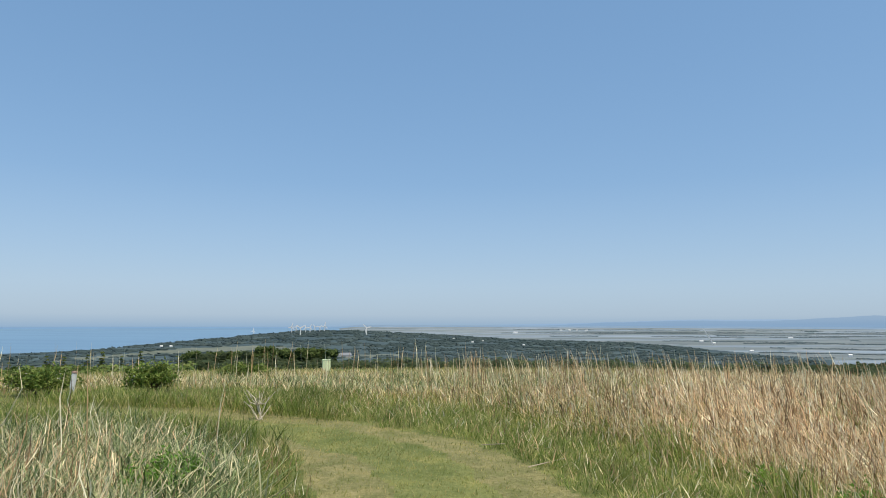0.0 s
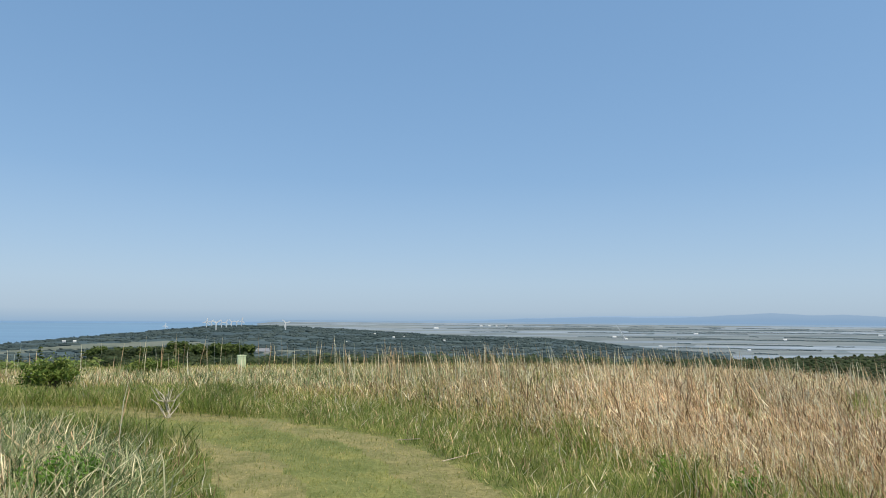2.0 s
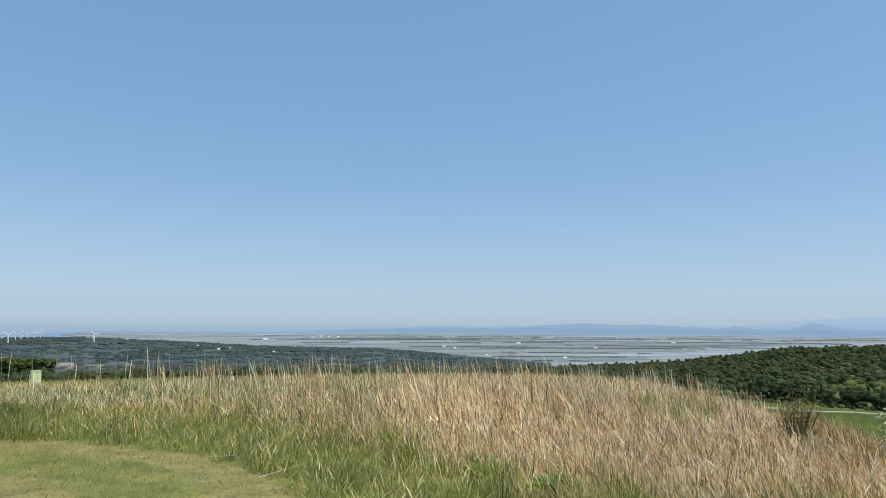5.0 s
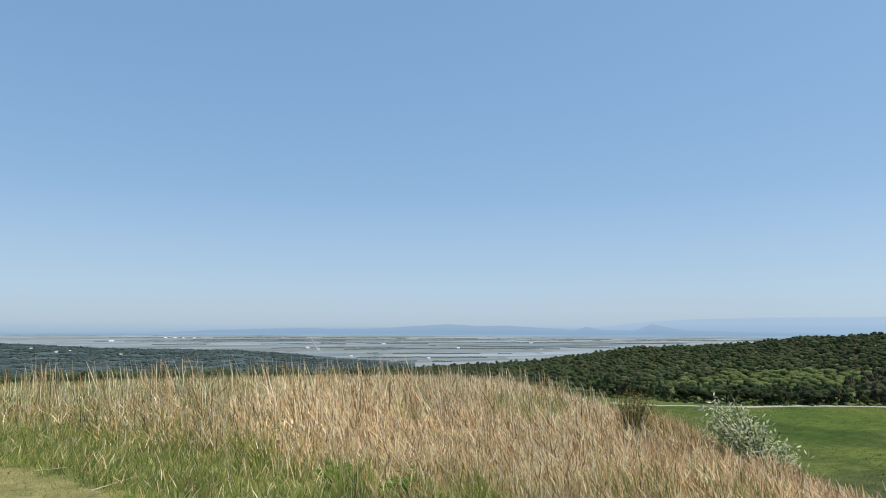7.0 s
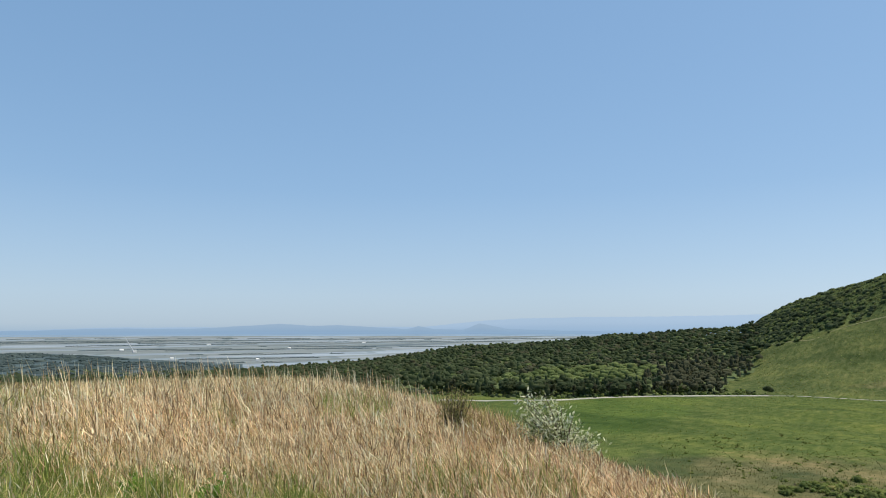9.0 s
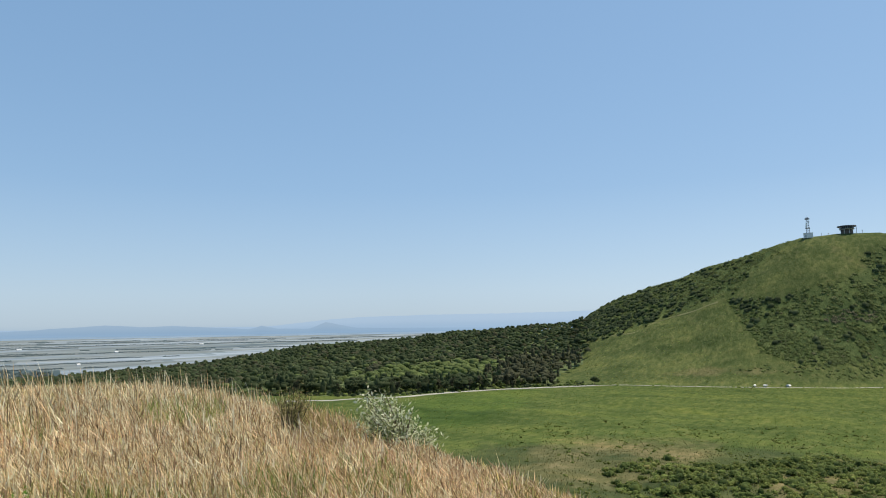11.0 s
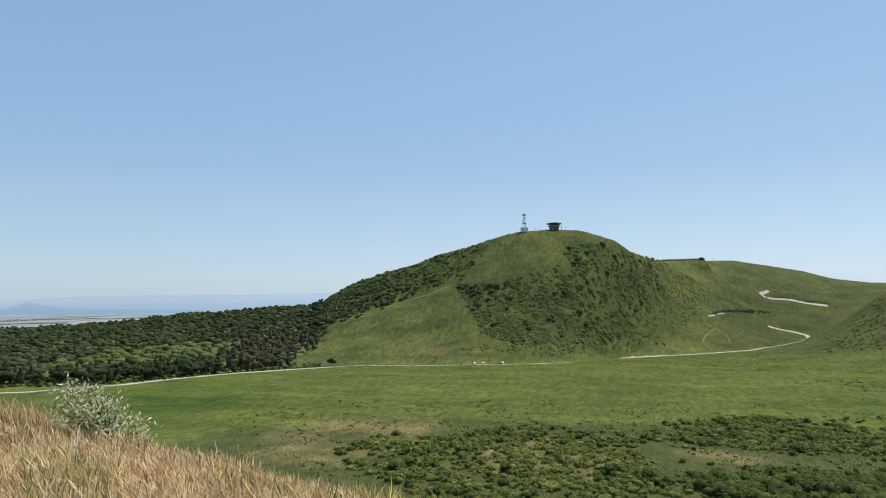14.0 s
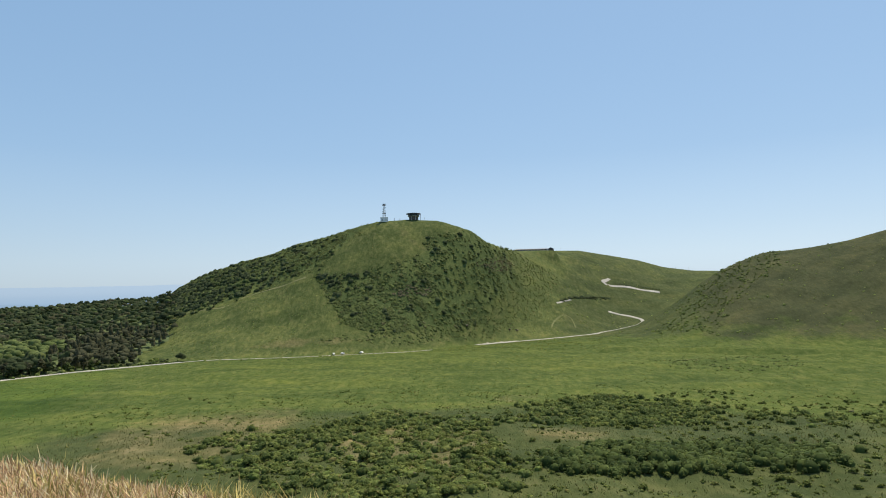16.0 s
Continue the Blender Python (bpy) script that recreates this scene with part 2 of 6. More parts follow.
MAT["canopy_light"] = leaf_material("canopy_light", [(0.0, (0.087, 0.126, 0.053)), (0.5, (0.106, 0.151, 0.063)), (1.0, (0.127, 0.169, 0.076))], 0.38, 0.8, 0.02, 0.04, 0.15)
MAT["young_canopy"] = leaf_material("young_canopy", [(0.0, (0.106, 0.150, 0.062)), (0.5, (0.126, 0.175, 0.073)), (1.0, (0.146, 0.195, 0.087))], 0.42, 0.8, 0.02, 0.04, 0.15)
MAT["canopy_dark"] = leaf_material("canopy_dark", [(0.0, (0.100, 0.114, 0.081)), (0.5, (0.121, 0.136, 0.095)), (1.0, (0.150, 0.160, 0.111))], 0.6, 0.8, 0.02, 0.04, 0.15)
MAT["scrub"] = leaf_material("scrub", [(0.0, (0.094, 0.144, 0.050)), (0.5, (0.144, 0.206, 0.070)), (0.9, (0.210, 0.270, 0.096)), (1.0, (0.210, 0.200, 0.138))], 0.42, 0.75, 0.04, 0.04, 0.9)
MAT["hill_scrub"] = leaf_material("hill_scrub", [(0.0, (0.120, 0.166, 0.072)), (0.5, (0.150, 0.202, 0.090)), (0.9, (0.184, 0.236, 0.110)), (1.0, (0.20, 0.205, 0.13))], 0.6, 0.75, 0.04, 0.04, 0.9)
MAT["twig_scrub"] = leaf_material("twig_scrub", [(0.0, (0.085, 0.09, 0.06)), (0.6, (0.125, 0.128, 0.088)), (1.0, (0.165, 0.160, 0.112))], 0.2, 0.8, 0.04, 0.04, 0.9)
MAT["silver_leaf"] = leaf_material("silver_leaf", [(0.0, (0.132, 0.177, 0.061)), (0.3, (0.301, 0.352, 0.165)), (0.6, (0.568, 0.598, 0.387)), (1.0, (0.722, 0.739, 0.581))], 0.45, 0.5)
MAT["bush_leaf"] = leaf_material("bush_leaf", [(0.0, (0.085, 0.140, 0.031)), (0.6, (0.169, 0.234, 0.055)), (1.0, (0.230, 0.260, 0.072))], 0.3, 0.5)
MAT["weed_leaf"] = leaf_material("weed_leaf", [(0.0, (0.108, 0.221, 0.033)), (1.0, (0.203, 0.351, 0.065))], 0.4, 0.45)
MAT["brown_leaf"] = leaf_material("brown_leaf", [(0.0, (0.13, 0.14, 0.05)), (0.6, (0.23, 0.22, 0.085)), (1.0, (0.36, 0.29, 0.14))], 0.25, 0.7)
MAT["pasture_blade"] = leaf_material("pasture_blade", [(0.0, (0.052, 0.072, 0.024)), (0.5, (0.094, 0.112, 0.042)), (0.85, (0.160, 0.155, 0.072)), (1.0, (0.30, 0.245, 0.148))], 0.3, 0.6, 0.03)
MAT["meadow_blade"] = leaf_material("meadow_blade", [(0.0, (0.065, 0.096, 0.022)), (0.5, (0.111, 0.141, 0.034)), (0.9, (0.169, 0.179, 0.054)), (1.0, (0.260, 0.218, 0.096))], 0.5, 0.7, 0.03)
MAT["thicket_leaf"] = leaf_material("thicket_leaf", [(0.0, (0.095, 0.131, 0.042)), (0.5, (0.136, 0.182, 0.059)), (0.92, (0.178, 0.225, 0.078)), (1.0, (0.238, 0.223, 0.108))], 0.45, 0.7, 0.05, 0.05, 0.3)
MAT["deep_leaf"] = leaf_material("deep_leaf", [(0.0, (0.052, 0.082, 0.030)), (0.5, (0.082, 0.122, 0.043)), (1.0, (0.120, 0.165, 0.060))], 0.4, 0.7, 0.05, 0.05, 1.2)
MAT["band_leaf"] = leaf_material("band_leaf", [(0.0, (0.044, 0.072, 0.026)), (0.5, (0.066, 0.102, 0.036)), (1.0, (0.100, 0.140, 0.050))], 0.35, 0.7, 0.05, 0.05, 0.5)
MAT["plume"] = leaf_material("plume", [(0.0, (0.2, 0.15, 0.09)), (0.6, (0.32, 0.25, 0.16)), (1.0, (0.48, 0.4, 0.28))], 0.35, 0.7)
MAT["petal"] = plain_material("petal", (0.75, 0.72, 0.66), 0.6)
MAT["smoke"] = leaf_material("smoke", [(0.0, (0.62, 0.64, 0.66)), (1.0, (0.72, 0.74, 0.75))], 0.6, 1.0)
MAT["bark"] = plain_material("bark", (0.12, 0.09, 0.065), 0.9, 0, 0.25, 3)
MAT["dead_wood"] = plain_material("dead_wood", (0.5, 0.42, 0.31), 0.85, 0, 0.2, 12)
MAT["pale_stalk"] = plain_material("pale_stalk", (0.60, 0.53, 0.40), 0.8, 0, 0.2, 12)
MAT["white_paint"] = plain_material("white_paint", (0.78, 0.78, 0.76), 0.5)
MAT["pale_green_paint"] = plain_material("pale_green_paint", (0.68, 0.76, 0.48), 0.5, 0, 0.1, 14)
MAT["concrete"] = plain_material("concrete", (0.52, 0.51, 0.48), 0.85, 0, 0.12, 1.2)
MAT["steel"] = plain_material("steel", (0.42, 0.43, 0.44), 0.45, 0.6)
MAT["dark_roof"] = plain_material("dark_roof", (0.075, 0.07, 0.068), 0.6)
MAT["dark_wall"] = plain_material("dark_wall", (0.12, 0.095, 0.08), 0.7)
MAT["dark_steel"] = plain_material("dark_steel", (0.2, 0.21, 0.23), 0.5, 0.3)
MAT["grey_wall"] = plain_material("grey_wall", (0.36, 0.36, 0.36), 0.7, 0, 0.1, 2)
MAT["slate"] = plain_material("slate", (0.2, 0.215, 0.235), 0.7, 0, 0.1, 2)
MAT["red_paint"] = plain_material("red_paint", (0.5, 0.34, 0.26), 0.6)
MAT["tyre"] = plain_material("tyre", (0.03, 0.03, 0.03), 0.85)
MAT["glass"] = glass_material("window_glass")
MAT["shaded_glass"] = glass_material("shaded_glass", 0.2)


# ---- mesh helpers ----
def mesh_from(name, verts, faces, mats, slots=None, smooth=False):
    """A mesh from an array of points and an array of faces with one number of corners."""
    verts, faces = np.asarray(verts, np.float32), np.asarray(faces, np.int32)
    me = bpy.data.meshes.new(name)
    n, k = faces.shape
    me.vertices.add(len(verts))
    me.vertices.foreach_set("co", verts.ravel())
    me.loops.add(n * k)
    me.loops.foreach_set("vertex_index", faces.ravel())
    me.polygons.add(n)
    me.polygons.foreach_set("loop_start", np.arange(0, n * k, k, dtype=np.int32))
    for m in mats:
        me.materials.append(m)
    if slots is not None:
        me.polygons.foreach_set("material_index", np.asarray(slots, np.int32))
    me.polygons.foreach_set("use_smooth", np.full(n, smooth))
    me.update(calc_edges=True)
    return me


def part(name, bm, material, parent, label=""):
    me = bpy.data.meshes.new(name)
    bm.to_mesh(me)
    bm.free()
    me.materials.append(material)
    ob = new(name, me)
    ob.parent = parent
    return tagged(ob, label)


def np_part(name, verts, faces, material, parent, label=""):
    ob = new(name, mesh_from(name, verts, faces, [material]))
    ob.parent = parent
    return tagged(ob, label)


def box_bm(sx, sy, sz, at=(0, 0, 0), bevel=0.0, bm=None):
    """A box standing on at; several may share one mesh."""
    bm = bm or bmesh.new()
    made = bmesh.ops.create_cube(bm, size=1.0, matrix=Matrix.Translation((at[0], at[1], at[2] + sz / 2)) @ Matrix.Diagonal((sx, sy, sz, 1)))
    if bevel:
        edges = list({e for v in made["verts"] for e in v.link_edges})
        bmesh.ops.bevel(bm, geom=edges, offset=bevel, segments=2, affect="EDGES")
    return bm


def rod_bm(a, b2, r1, r2=None, sides=8, bm=None):
    bm = bm or bmesh.new()
    a, b2 = Vector(a), Vector(b2)
    turn = (b2 - a).to_track_quat("Z", "Y").to_matrix().to_4x4()
    bmesh.ops.create_cone(bm, cap_ends=True, segments=sides, radius1=r1, radius2=r1 if r2 is None else r2, depth=(b2 - a).length,
                          matrix=Matrix.Translation((a + b2) / 2) @ turn)
    return bm


# ---- the lie of the land (metres; bearings in degrees clockwise from the first view) ----
def smooth(x):
    x = np.clip(x, 0, 1)
    return x * x * (3 - 2 * x)


def waves(x, y, size, seed=0.0):
    """Cheap rolling noise between -1 and 1."""
    k = 2 * np.pi / size
    return (np.sin(k * (x * 0.93 + y * 0.31) + seed) * np.cos(k * (y * 0.87 - x * 0.41) + 1.7 * seed)
            + 0.6 * np.sin(k * 2.1 * (x * 0.42 - y * 0.9) + 2.3 + seed) + 0.4 * np.sin(k * 3.7 * (x * 0.75 + y * 0.66) + 0.9 - seed)) / 2


# rim of the basin: bearing, foot distance, crest distance, crest height
RIM = np.array([
    (-180, 600, 1250, -80), (10, 600, 1250, -80), (22, 600, 1200, -76), (30, 560, 1000, -62), (36, 540, 1000, -56), (40, 520, 1000, -51),
    (45, 505, 1000, -38), (48, 495, 1000, -30), (53, 480, 1000, -26), (57, 485, 1000, -21), (60, 495, 1000, -14), (64, 520, 1000, -10),
    (67.5, 535, 980, -5), (70, 545, 950, -3), (71.4, 548, 900, 13), (74, 552, 850, 33)])
RIM2 = np.array([
    (76.3, 552, 820, 44), (78.6, 550, 800, 51), (81, 548, 780, 61.2), (83.4, 548, 760, 69.3), (85.8, 550, 740, 78), (87.6, 555, 725, 83),
    (90, 562, 720, 85.3), (92.8, 585, 720, 83), (95.7, 628, 740, 68.8), (96.8, 636, 760, 58.7), (98, 650, 800, 55.4), (99.6, 670, 900, 57),
    (102.4, 695, 1000, 62.6), (104.6, 745, 1040, 64), (106.8, 790, 1080, 58), (109.3, 800, 1100, 49)])
RIM3 = np.array([
    (111.3, 800, 1120, 37.4), (113.5, 790, 1130, 31), (115.5, 780, 1120, 29), (120, 750, 1100, 20), (135, 700, 1100, 0), (160, 650, 1200, -60),
    (180, 600, 1250, -80)])
RIM = np.vstack([RIM, RIM2, RIM3])
# the nearer hill at the end of the turn: bearing, crest height
SPUR = np.array([(106, -50), (109, -38), (112, -14), (114, 8), (115.4, 20.9), (116.8, 30), (118.6, 39.7), (120.3, 41.2), (121.8, 43),
                 (124.3, 48.6), (126.8, 57.8), (135, 85), (150, 90), (165, 30), (180, -50)])
# wooded hills before the sea and the plain: bearing, skyline in degrees, distance
WOODS = np.array([(-180, -3.0, 1700), (-40, -2.75, 1700), (-31, -2.5, 1750), (-27.6, -2.28, 1850), (-24, -1.98, 2000), (-20, -1.6, 2200), (-16, -1.22, 2450), (-12, -0.86, 2600),
                  (-8, -0.8, 2600), (-0.6, -1.14, 2600), (6, -1.55, 2500), (11, -1.66, 2400), (16, -1.74, 2300), (20, -2.1, 2150), (24, -2.68, 1900),
                  (28, -2.92, 1700), (34, -3.4, 1600), (180, -3.4, 1600)])


def plain_height(r, a=40.0):
    """The low ground; it rises less towards the sea."""
    return -84 + np.interp(a, [-8.8, -7.4], [43, 57]) * np.clip((r - 1700) / 3200, 0, 1) ** 1.6


def height(x, y):
    x, y = np.asarray(x, float), np.asarray(y, float)
    r, a = np.hypot(x, y), np.degrees(np.arctan2(x, y))
    # the hilltop: level, falling away ahead, and with a brow to the right
    ahead = np.interp(r, [0, 13, 20, 34, 60, 150, 300, 600, 1300], [0, 0, -0.12, -0.75, -2.8, -10.5, -24, -48, -90])
    s = x * math.sin(radians(120)) + y * math.cos(radians(120))
    d = np.maximum(s - 1.5, 0)
    brow = np.where(d < 7, 0.046 * d * d, 0.046 * 49 + 0.644 * (d - 7))
    top = ahead - brow + 0.05 * waves(x, y, 7.0) * smooth(r / 6)
    # the basin and its rim
    foot, crest, peak = (np.interp(a, RIM[:, 0], RIM[:, i]) for i in (1, 2, 3))
    peak = peak + np.interp(a, [70.4, 71.6, 73.5, 75.5, 79, 80.6, 83, 86, 88, 90.3, 92.7, 94, 95.1, 97.4, 99, 100], [0, 2.4, 1.8, 0, 0, 1.8, 0, -0.5, -1.5, -2.4, -1.9, 0, 1.3, 2.0, 0.8, 0])
    floor = -45 + 1.5 * waves(x, y, 160) * smooth((r - 250) / 150) * smooth((foot - r) / 100) + 5 * smooth((300 - r) / 160) * (0.5 + 0.5 * waves(x, y, 60, 2.0))
    # hummocks over the meadow, and terraces trodden along the slope below the spur
    floor = floor + 0.7 * waves(x, y, 52, 1.0) * smooth((r - 260) / 80) * smooth((foot - r) / 60)
    floor = floor + 0.7 * np.sin(r * 2 * np.pi / 27 + 2.5 * waves(x, y, 150, 2.0)) * smooth((a - 106) / 6) * smooth((r - 320) / 60) * smooth((600 - r) / 80)
    u = np.clip((r - foot) / (crest - foot), 0, 1)
    climb = 0.45 * u + 0.55 * (0.5 - 0.5 * np.cos(np.pi * u))
    land = floor + (peak - floor) * climb
    land += 2.2 * waves(x, y, 90, 4.0) * np.sin(np.pi * u) * (peak > -5)
    behind = smooth((r - crest) / 450)
    beyond = plain_height(r, a)
    land = land * (1 - behind) + beyond * behind
    # the spur
    spur_peak = np.interp(a, SPUR[:, 0], SPUR[:, 1], left=-60, right=-60)
    v = np.clip((r - 565) / 240, 0, 1)
    spur = -45 + (spur_peak + 45) * (0.5 * v + 0.5 * (0.5 - 0.5 * np.cos(np.pi * v))) - 0.25 * np.maximum(r - 805, 0)
    spur = np.where(a > 106, spur + 1.5 * waves(x, y, 70) * np.sin(np.pi * v), -500)
    gap = np.clip((spur - land) / 3.0, -30, 30)
    land = np.where((r > 540) & (r < 1250), np.where(gap > 20, spur, land + 3.0 * np.log1p(np.exp(gap))), land)
    # levelled ground for the rest house on the saddle
    pad = smooth((a - 98.2) / 0.7) * smooth((103.2 - a) / 0.7) * smooth((r - 922) / 12) * smooth((978 - r) / 14)
    land = land + (59.3 - land) * pad
    # wooded hills ahead
    line, far = np.interp(a, WOODS[:, 0], WOODS[:, 1]), np.interp(a, WOODS[:, 0], WOODS[:, 2])
    woods = EYE + far * np.tan(np.radians(line))
    w = smooth((r - 1250) / (far - 1250)) * (1 - smooth((r - far) / 350)) * smooth((31 - a) / 5)
    hills = beyond + np.maximum(woods - plain_height(far, a), 0) * w + (6.0 * waves(x, y, 330, 1.0) + 3.0 * waves(x, y, 120, 3.0)) * w * smooth((far - 120 - r) / 250)
    land = np.where((a > -60) & (a < 32) & (r > 1250), np.maximum(hills, land), land)
    soft = 2.0
    return np.where(top - land > 12, top, land + soft * np.log1p(np.exp(np.clip((top - land) / soft, -30, 30))))


def place(bearing, r, dz=0.0):
    x, y = r * math.sin(radians(bearing)), r * math.cos(radians(bearing))
    return Vector((x, y, float(height(x, y)) + dz))


TRACK = np.array([(0.3, -6.0), (0.3, 3.5), (0.12, 6.6), (-0.6, 8.9), (-2.3, 10.6), (-4.8, 11.9), (-9, 13.2), (-16, 15)])


def off_track(x, y):
    """Distance from the middle of the mown track."""
    best = np.full(np.shape(x), 1e9)
    for (ax, ay), (bx, by) in zip(TRACK[:-1], TRACK[1:]):
        t = np.clip(((x - ax) * (bx - ax) + (y - ay) * (by - ay)) / ((bx - ax) ** 2 + (by - ay) ** 2), 0, 1)
        best = np.minimum(best, np.hypot(x - ax - t * (bx - ax), y - ay - t * (by - ay)))
    return best


def inside(px, py, poly):
    """Whether points lie in a polygon."""
    hit = np.zeros(len(px), bool)
    for (ax, ay), (bx, by) in zip(poly, poly[1:] + poly[:1]):
        cross = (ay > py) != (by > py)
        hit ^= cross & (px < (bx - ax) * (py - ay) / (by - ay + 1e-12) + ax)
    return hit


def soft_share(a, e, poly, wide, high):
    """How far points lie in a polygon with a blurred edge."""
    jitter = np.random.default_rng(5).normal(size=(24, 2))
    return np.mean([inside(a + wide * u, e + high * v, poly) for u, v in jitter], axis=0)


# scrub on the face and the shoulder of the big hill: bearing, slope in degrees
FACE = [(82.3, 1.9), (83.3, -0.6), (84.3, -2.2), (87.1, -3.1), (92.9, -3.3), (95.8, -2.7), (97.5, -0.8), (99.6, 0.3), (98.8, 2.6), (97.4, 4.2), (94.8, 5.4),
        (92.0, 5.0), (90.6, 3.2), (88.2, 2.6), (85.7, 1.9)]
SHOULDER = [(69.2, -2.2), (70.5, -1.6), (74, -0.6), (78.6, 0.9), (82.4, 2.4), (85, 4.6), (86.5, 6.3), (83, 5.4), (78, 3.8), (71, 1.2), (69.2, 0.1)]
LUSH = [(53, -8.6), (55, -5.6), (60, -5.2), (66, -5.3), (69, -5.8), (65, -7.0), (62, -8.6), (58, -9.6)]
STRAW_PATCHES = [[(80, -11.4), (90, -10.6), (96.5, -11.2), (98, -13), (93, -14.6), (84, -14.2)], [(66, -9.2), (72, -8.6), (78, -8.9), (83, -9.3), (80, -10.6), (77, -12.2), (72, -13.5), (62, -12.5)], [(97.5, -11.0), (101, -10.9), (107, -10.9), (108.5, -11.6), (104, -12.2), (98, -12.6)],
                 [(95, -8.6), (100, -8.3), (101.5, -9.0), (96, -9.6)], [(82, -9.0), (88, -8.7), (91, -9.1), (85, -9.6)]]
WORN_PATCHES = [[(76, -4.4), (84, -4.1), (86.5, -3.6), (80, -3.3), (76, -3.9)], [(88.2, 6.0), (89.4, 6.0), (91.5, 4.3), (92.6, 3.2), (91.4, 3.2), (89.8, 4.5)]]
COAST_FIELD = [(-30, -2.95), (-24.7, -2.5), (-20, -2.12), (-16, -2.05), (-11.8, -2.2), (-11.6, -2.4), (-17.5, -2.58), (-24.7, -2.74), (-30, -3.1)]
# right-hand edge of the broadleaf wood: slope, bearing
WOOD_EDGE = ([-5, -4.3, -3.7, -3.2, -1.6], [68.7, 68.8, 69.9, 71.0, 71.2])
FAR_FIELDS = [COAST_FIELD, [(-9, -2.9), (-4, -2.75), (-3, -2.9), (-8, -3.1)]]

# ---- ground: one sheet to the horizon ----
angles = np.concatenate([np.linspace(-180, -40, 50, endpoint=False), np.linspace(-40, 130, 460, endpoint=False), np.linspace(130, 180, 20)])
radii = np.concatenate([[0.002, 0.4], np.geomspace(1.0, 3.4, 14, endpoint=False), np.geomspace(3.4, 18, 110, endpoint=False), np.geomspace(18, 150, 40), np.linspace(156, 1250, 170), np.geomspace(1265, 4900, 80)])
A, R = np.meshgrid(np.radians(angles), radii, indexing="ij")
GX, GY = R * np.sin(A), R * np.cos(A)
GZ = height(GX, GY)
na, nr = len(angles), len(radii)
i, j = np.meshgrid(np.arange(na - 1), np.arange(nr - 1), indexing="ij")
quads = np.stack([i * nr + j, i * nr + j + 1, (i + 1) * nr + j + 1, (i + 1) * nr + j], -1).reshape(-1, 4)[:, ::-1]
verts = np.stack([GX, GY, GZ], -1).reshape(-1, 3)
mid = verts[quads].mean(1)
mr, ma = np.hypot(mid[:, 0], mid[:, 1]), np.degrees(np.arctan2(mid[:, 0], mid[:, 1]))
foot_m, crest_m = np.interp(ma, RIM[:, 0], RIM[:, 1]), np.interp(ma, RIM[:, 0], RIM[:, 2])
far_m = np.interp(ma, WOODS[:, 0], WOODS[:, 2])
slot = np.full(len(quads), 1)                                   # basin and its hills
slot[mr < 70] = 0                                               # turf
slot[(mr < 24) & (np.abs(off_track(mid[:, 0], mid[:, 1]) - 0.85 + 0.12 * waves(mid[:, 0], mid[:, 1], 1.7)) < 0.36)] = 5   # wheel ruts
me2 = np.degrees(np.arctan2(mid[:, 2] - EYE, mr))
slot[(mr > foot_m - 4) & (ma <= np.interp(me2, *WOOD_EDGE) - 0.3)] = 2                      # wood floor
slot[(mr > 60) & (ma < 38) & (mr < 1300)] = 2
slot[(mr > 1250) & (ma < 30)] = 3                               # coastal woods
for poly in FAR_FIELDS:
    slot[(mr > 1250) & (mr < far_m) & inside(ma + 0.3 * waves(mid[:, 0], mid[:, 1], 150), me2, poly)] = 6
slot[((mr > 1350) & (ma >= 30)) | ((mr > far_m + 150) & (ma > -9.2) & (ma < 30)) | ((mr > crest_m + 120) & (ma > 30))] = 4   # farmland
ground = new("ground", mesh_from("ground", verts, quads, [MAT[k] for k in ("turf", "basin", "wood_floor", "far_wood", "paddy", "rut", "far_field")], slot, True))
vr, va = np.hypot(verts[:, 0], verts[:, 1]), np.degrees(np.arctan2(verts[:, 0], verts[:, 1]))
vfoot = np.interp(va, RIM[:, 0], RIM[:, 1])
vel = np.degrees(np.arctan2(verts[:, 2] - EYE, vr))
for name, share in (("hill", smooth((vr - vfoot + 30) / 60) * (va > 60)), ("heath", smooth((vr - 525) / 110) * smooth((va - 110.5) / 6) * (vr < 1000) * (0.68 + 0.1 * waves(verts[:, 0], verts[:, 1], 60, 3.0))),
                    ("brush", soft_share(va, vel, FACE, 0.5, 0.3) * ((vr > 540) & (vr < 900)) * np.interp(va, [82, 90, 99], [0.9, 0.75, 0.6]) + 0.8 * (inside(va, vel, SHOULDER) & (vr > 540) & (vr < 900))),
                    ("lush", smooth((vr - 300) / 30) * (soft_share(va, vel, LUSH, 2.2, 0.5) * 0.7)),
                    ("straw_patch", np.max([soft_share(va, vel, poly, 1.6, 0.3) * 0.53 for poly in STRAW_PATCHES], axis=0) * (vr > 140) * (vr < 420) + np.max([soft_share(va, vel, poly, 0.5, 0.15) * 0.5 for poly in WORN_PATCHES], axis=0) * (vr > 520) * (vr < 760)),
                    ("pasture", smooth((330 - vr) / 110) * smooth((va - 50) / 18) * (vr > 100) + 0.6 * smooth((va - 99) / 6) * smooth((vr - 610) / 120) * (vr < 1300) + 0.4 * smooth((va - 106) / 4) * smooth((vr - 545) / 80) * (vr < 1000))):
    at = ground.data.attributes.new(name, "FLOAT", "POINT")
    at.data.foreach_set("value", np.asarray(share, np.float32))
tagged(ground, "grassy hilltop, green basin, wooded hills and pale flooded farmland reaching the horizon", "ground", kind="structure")

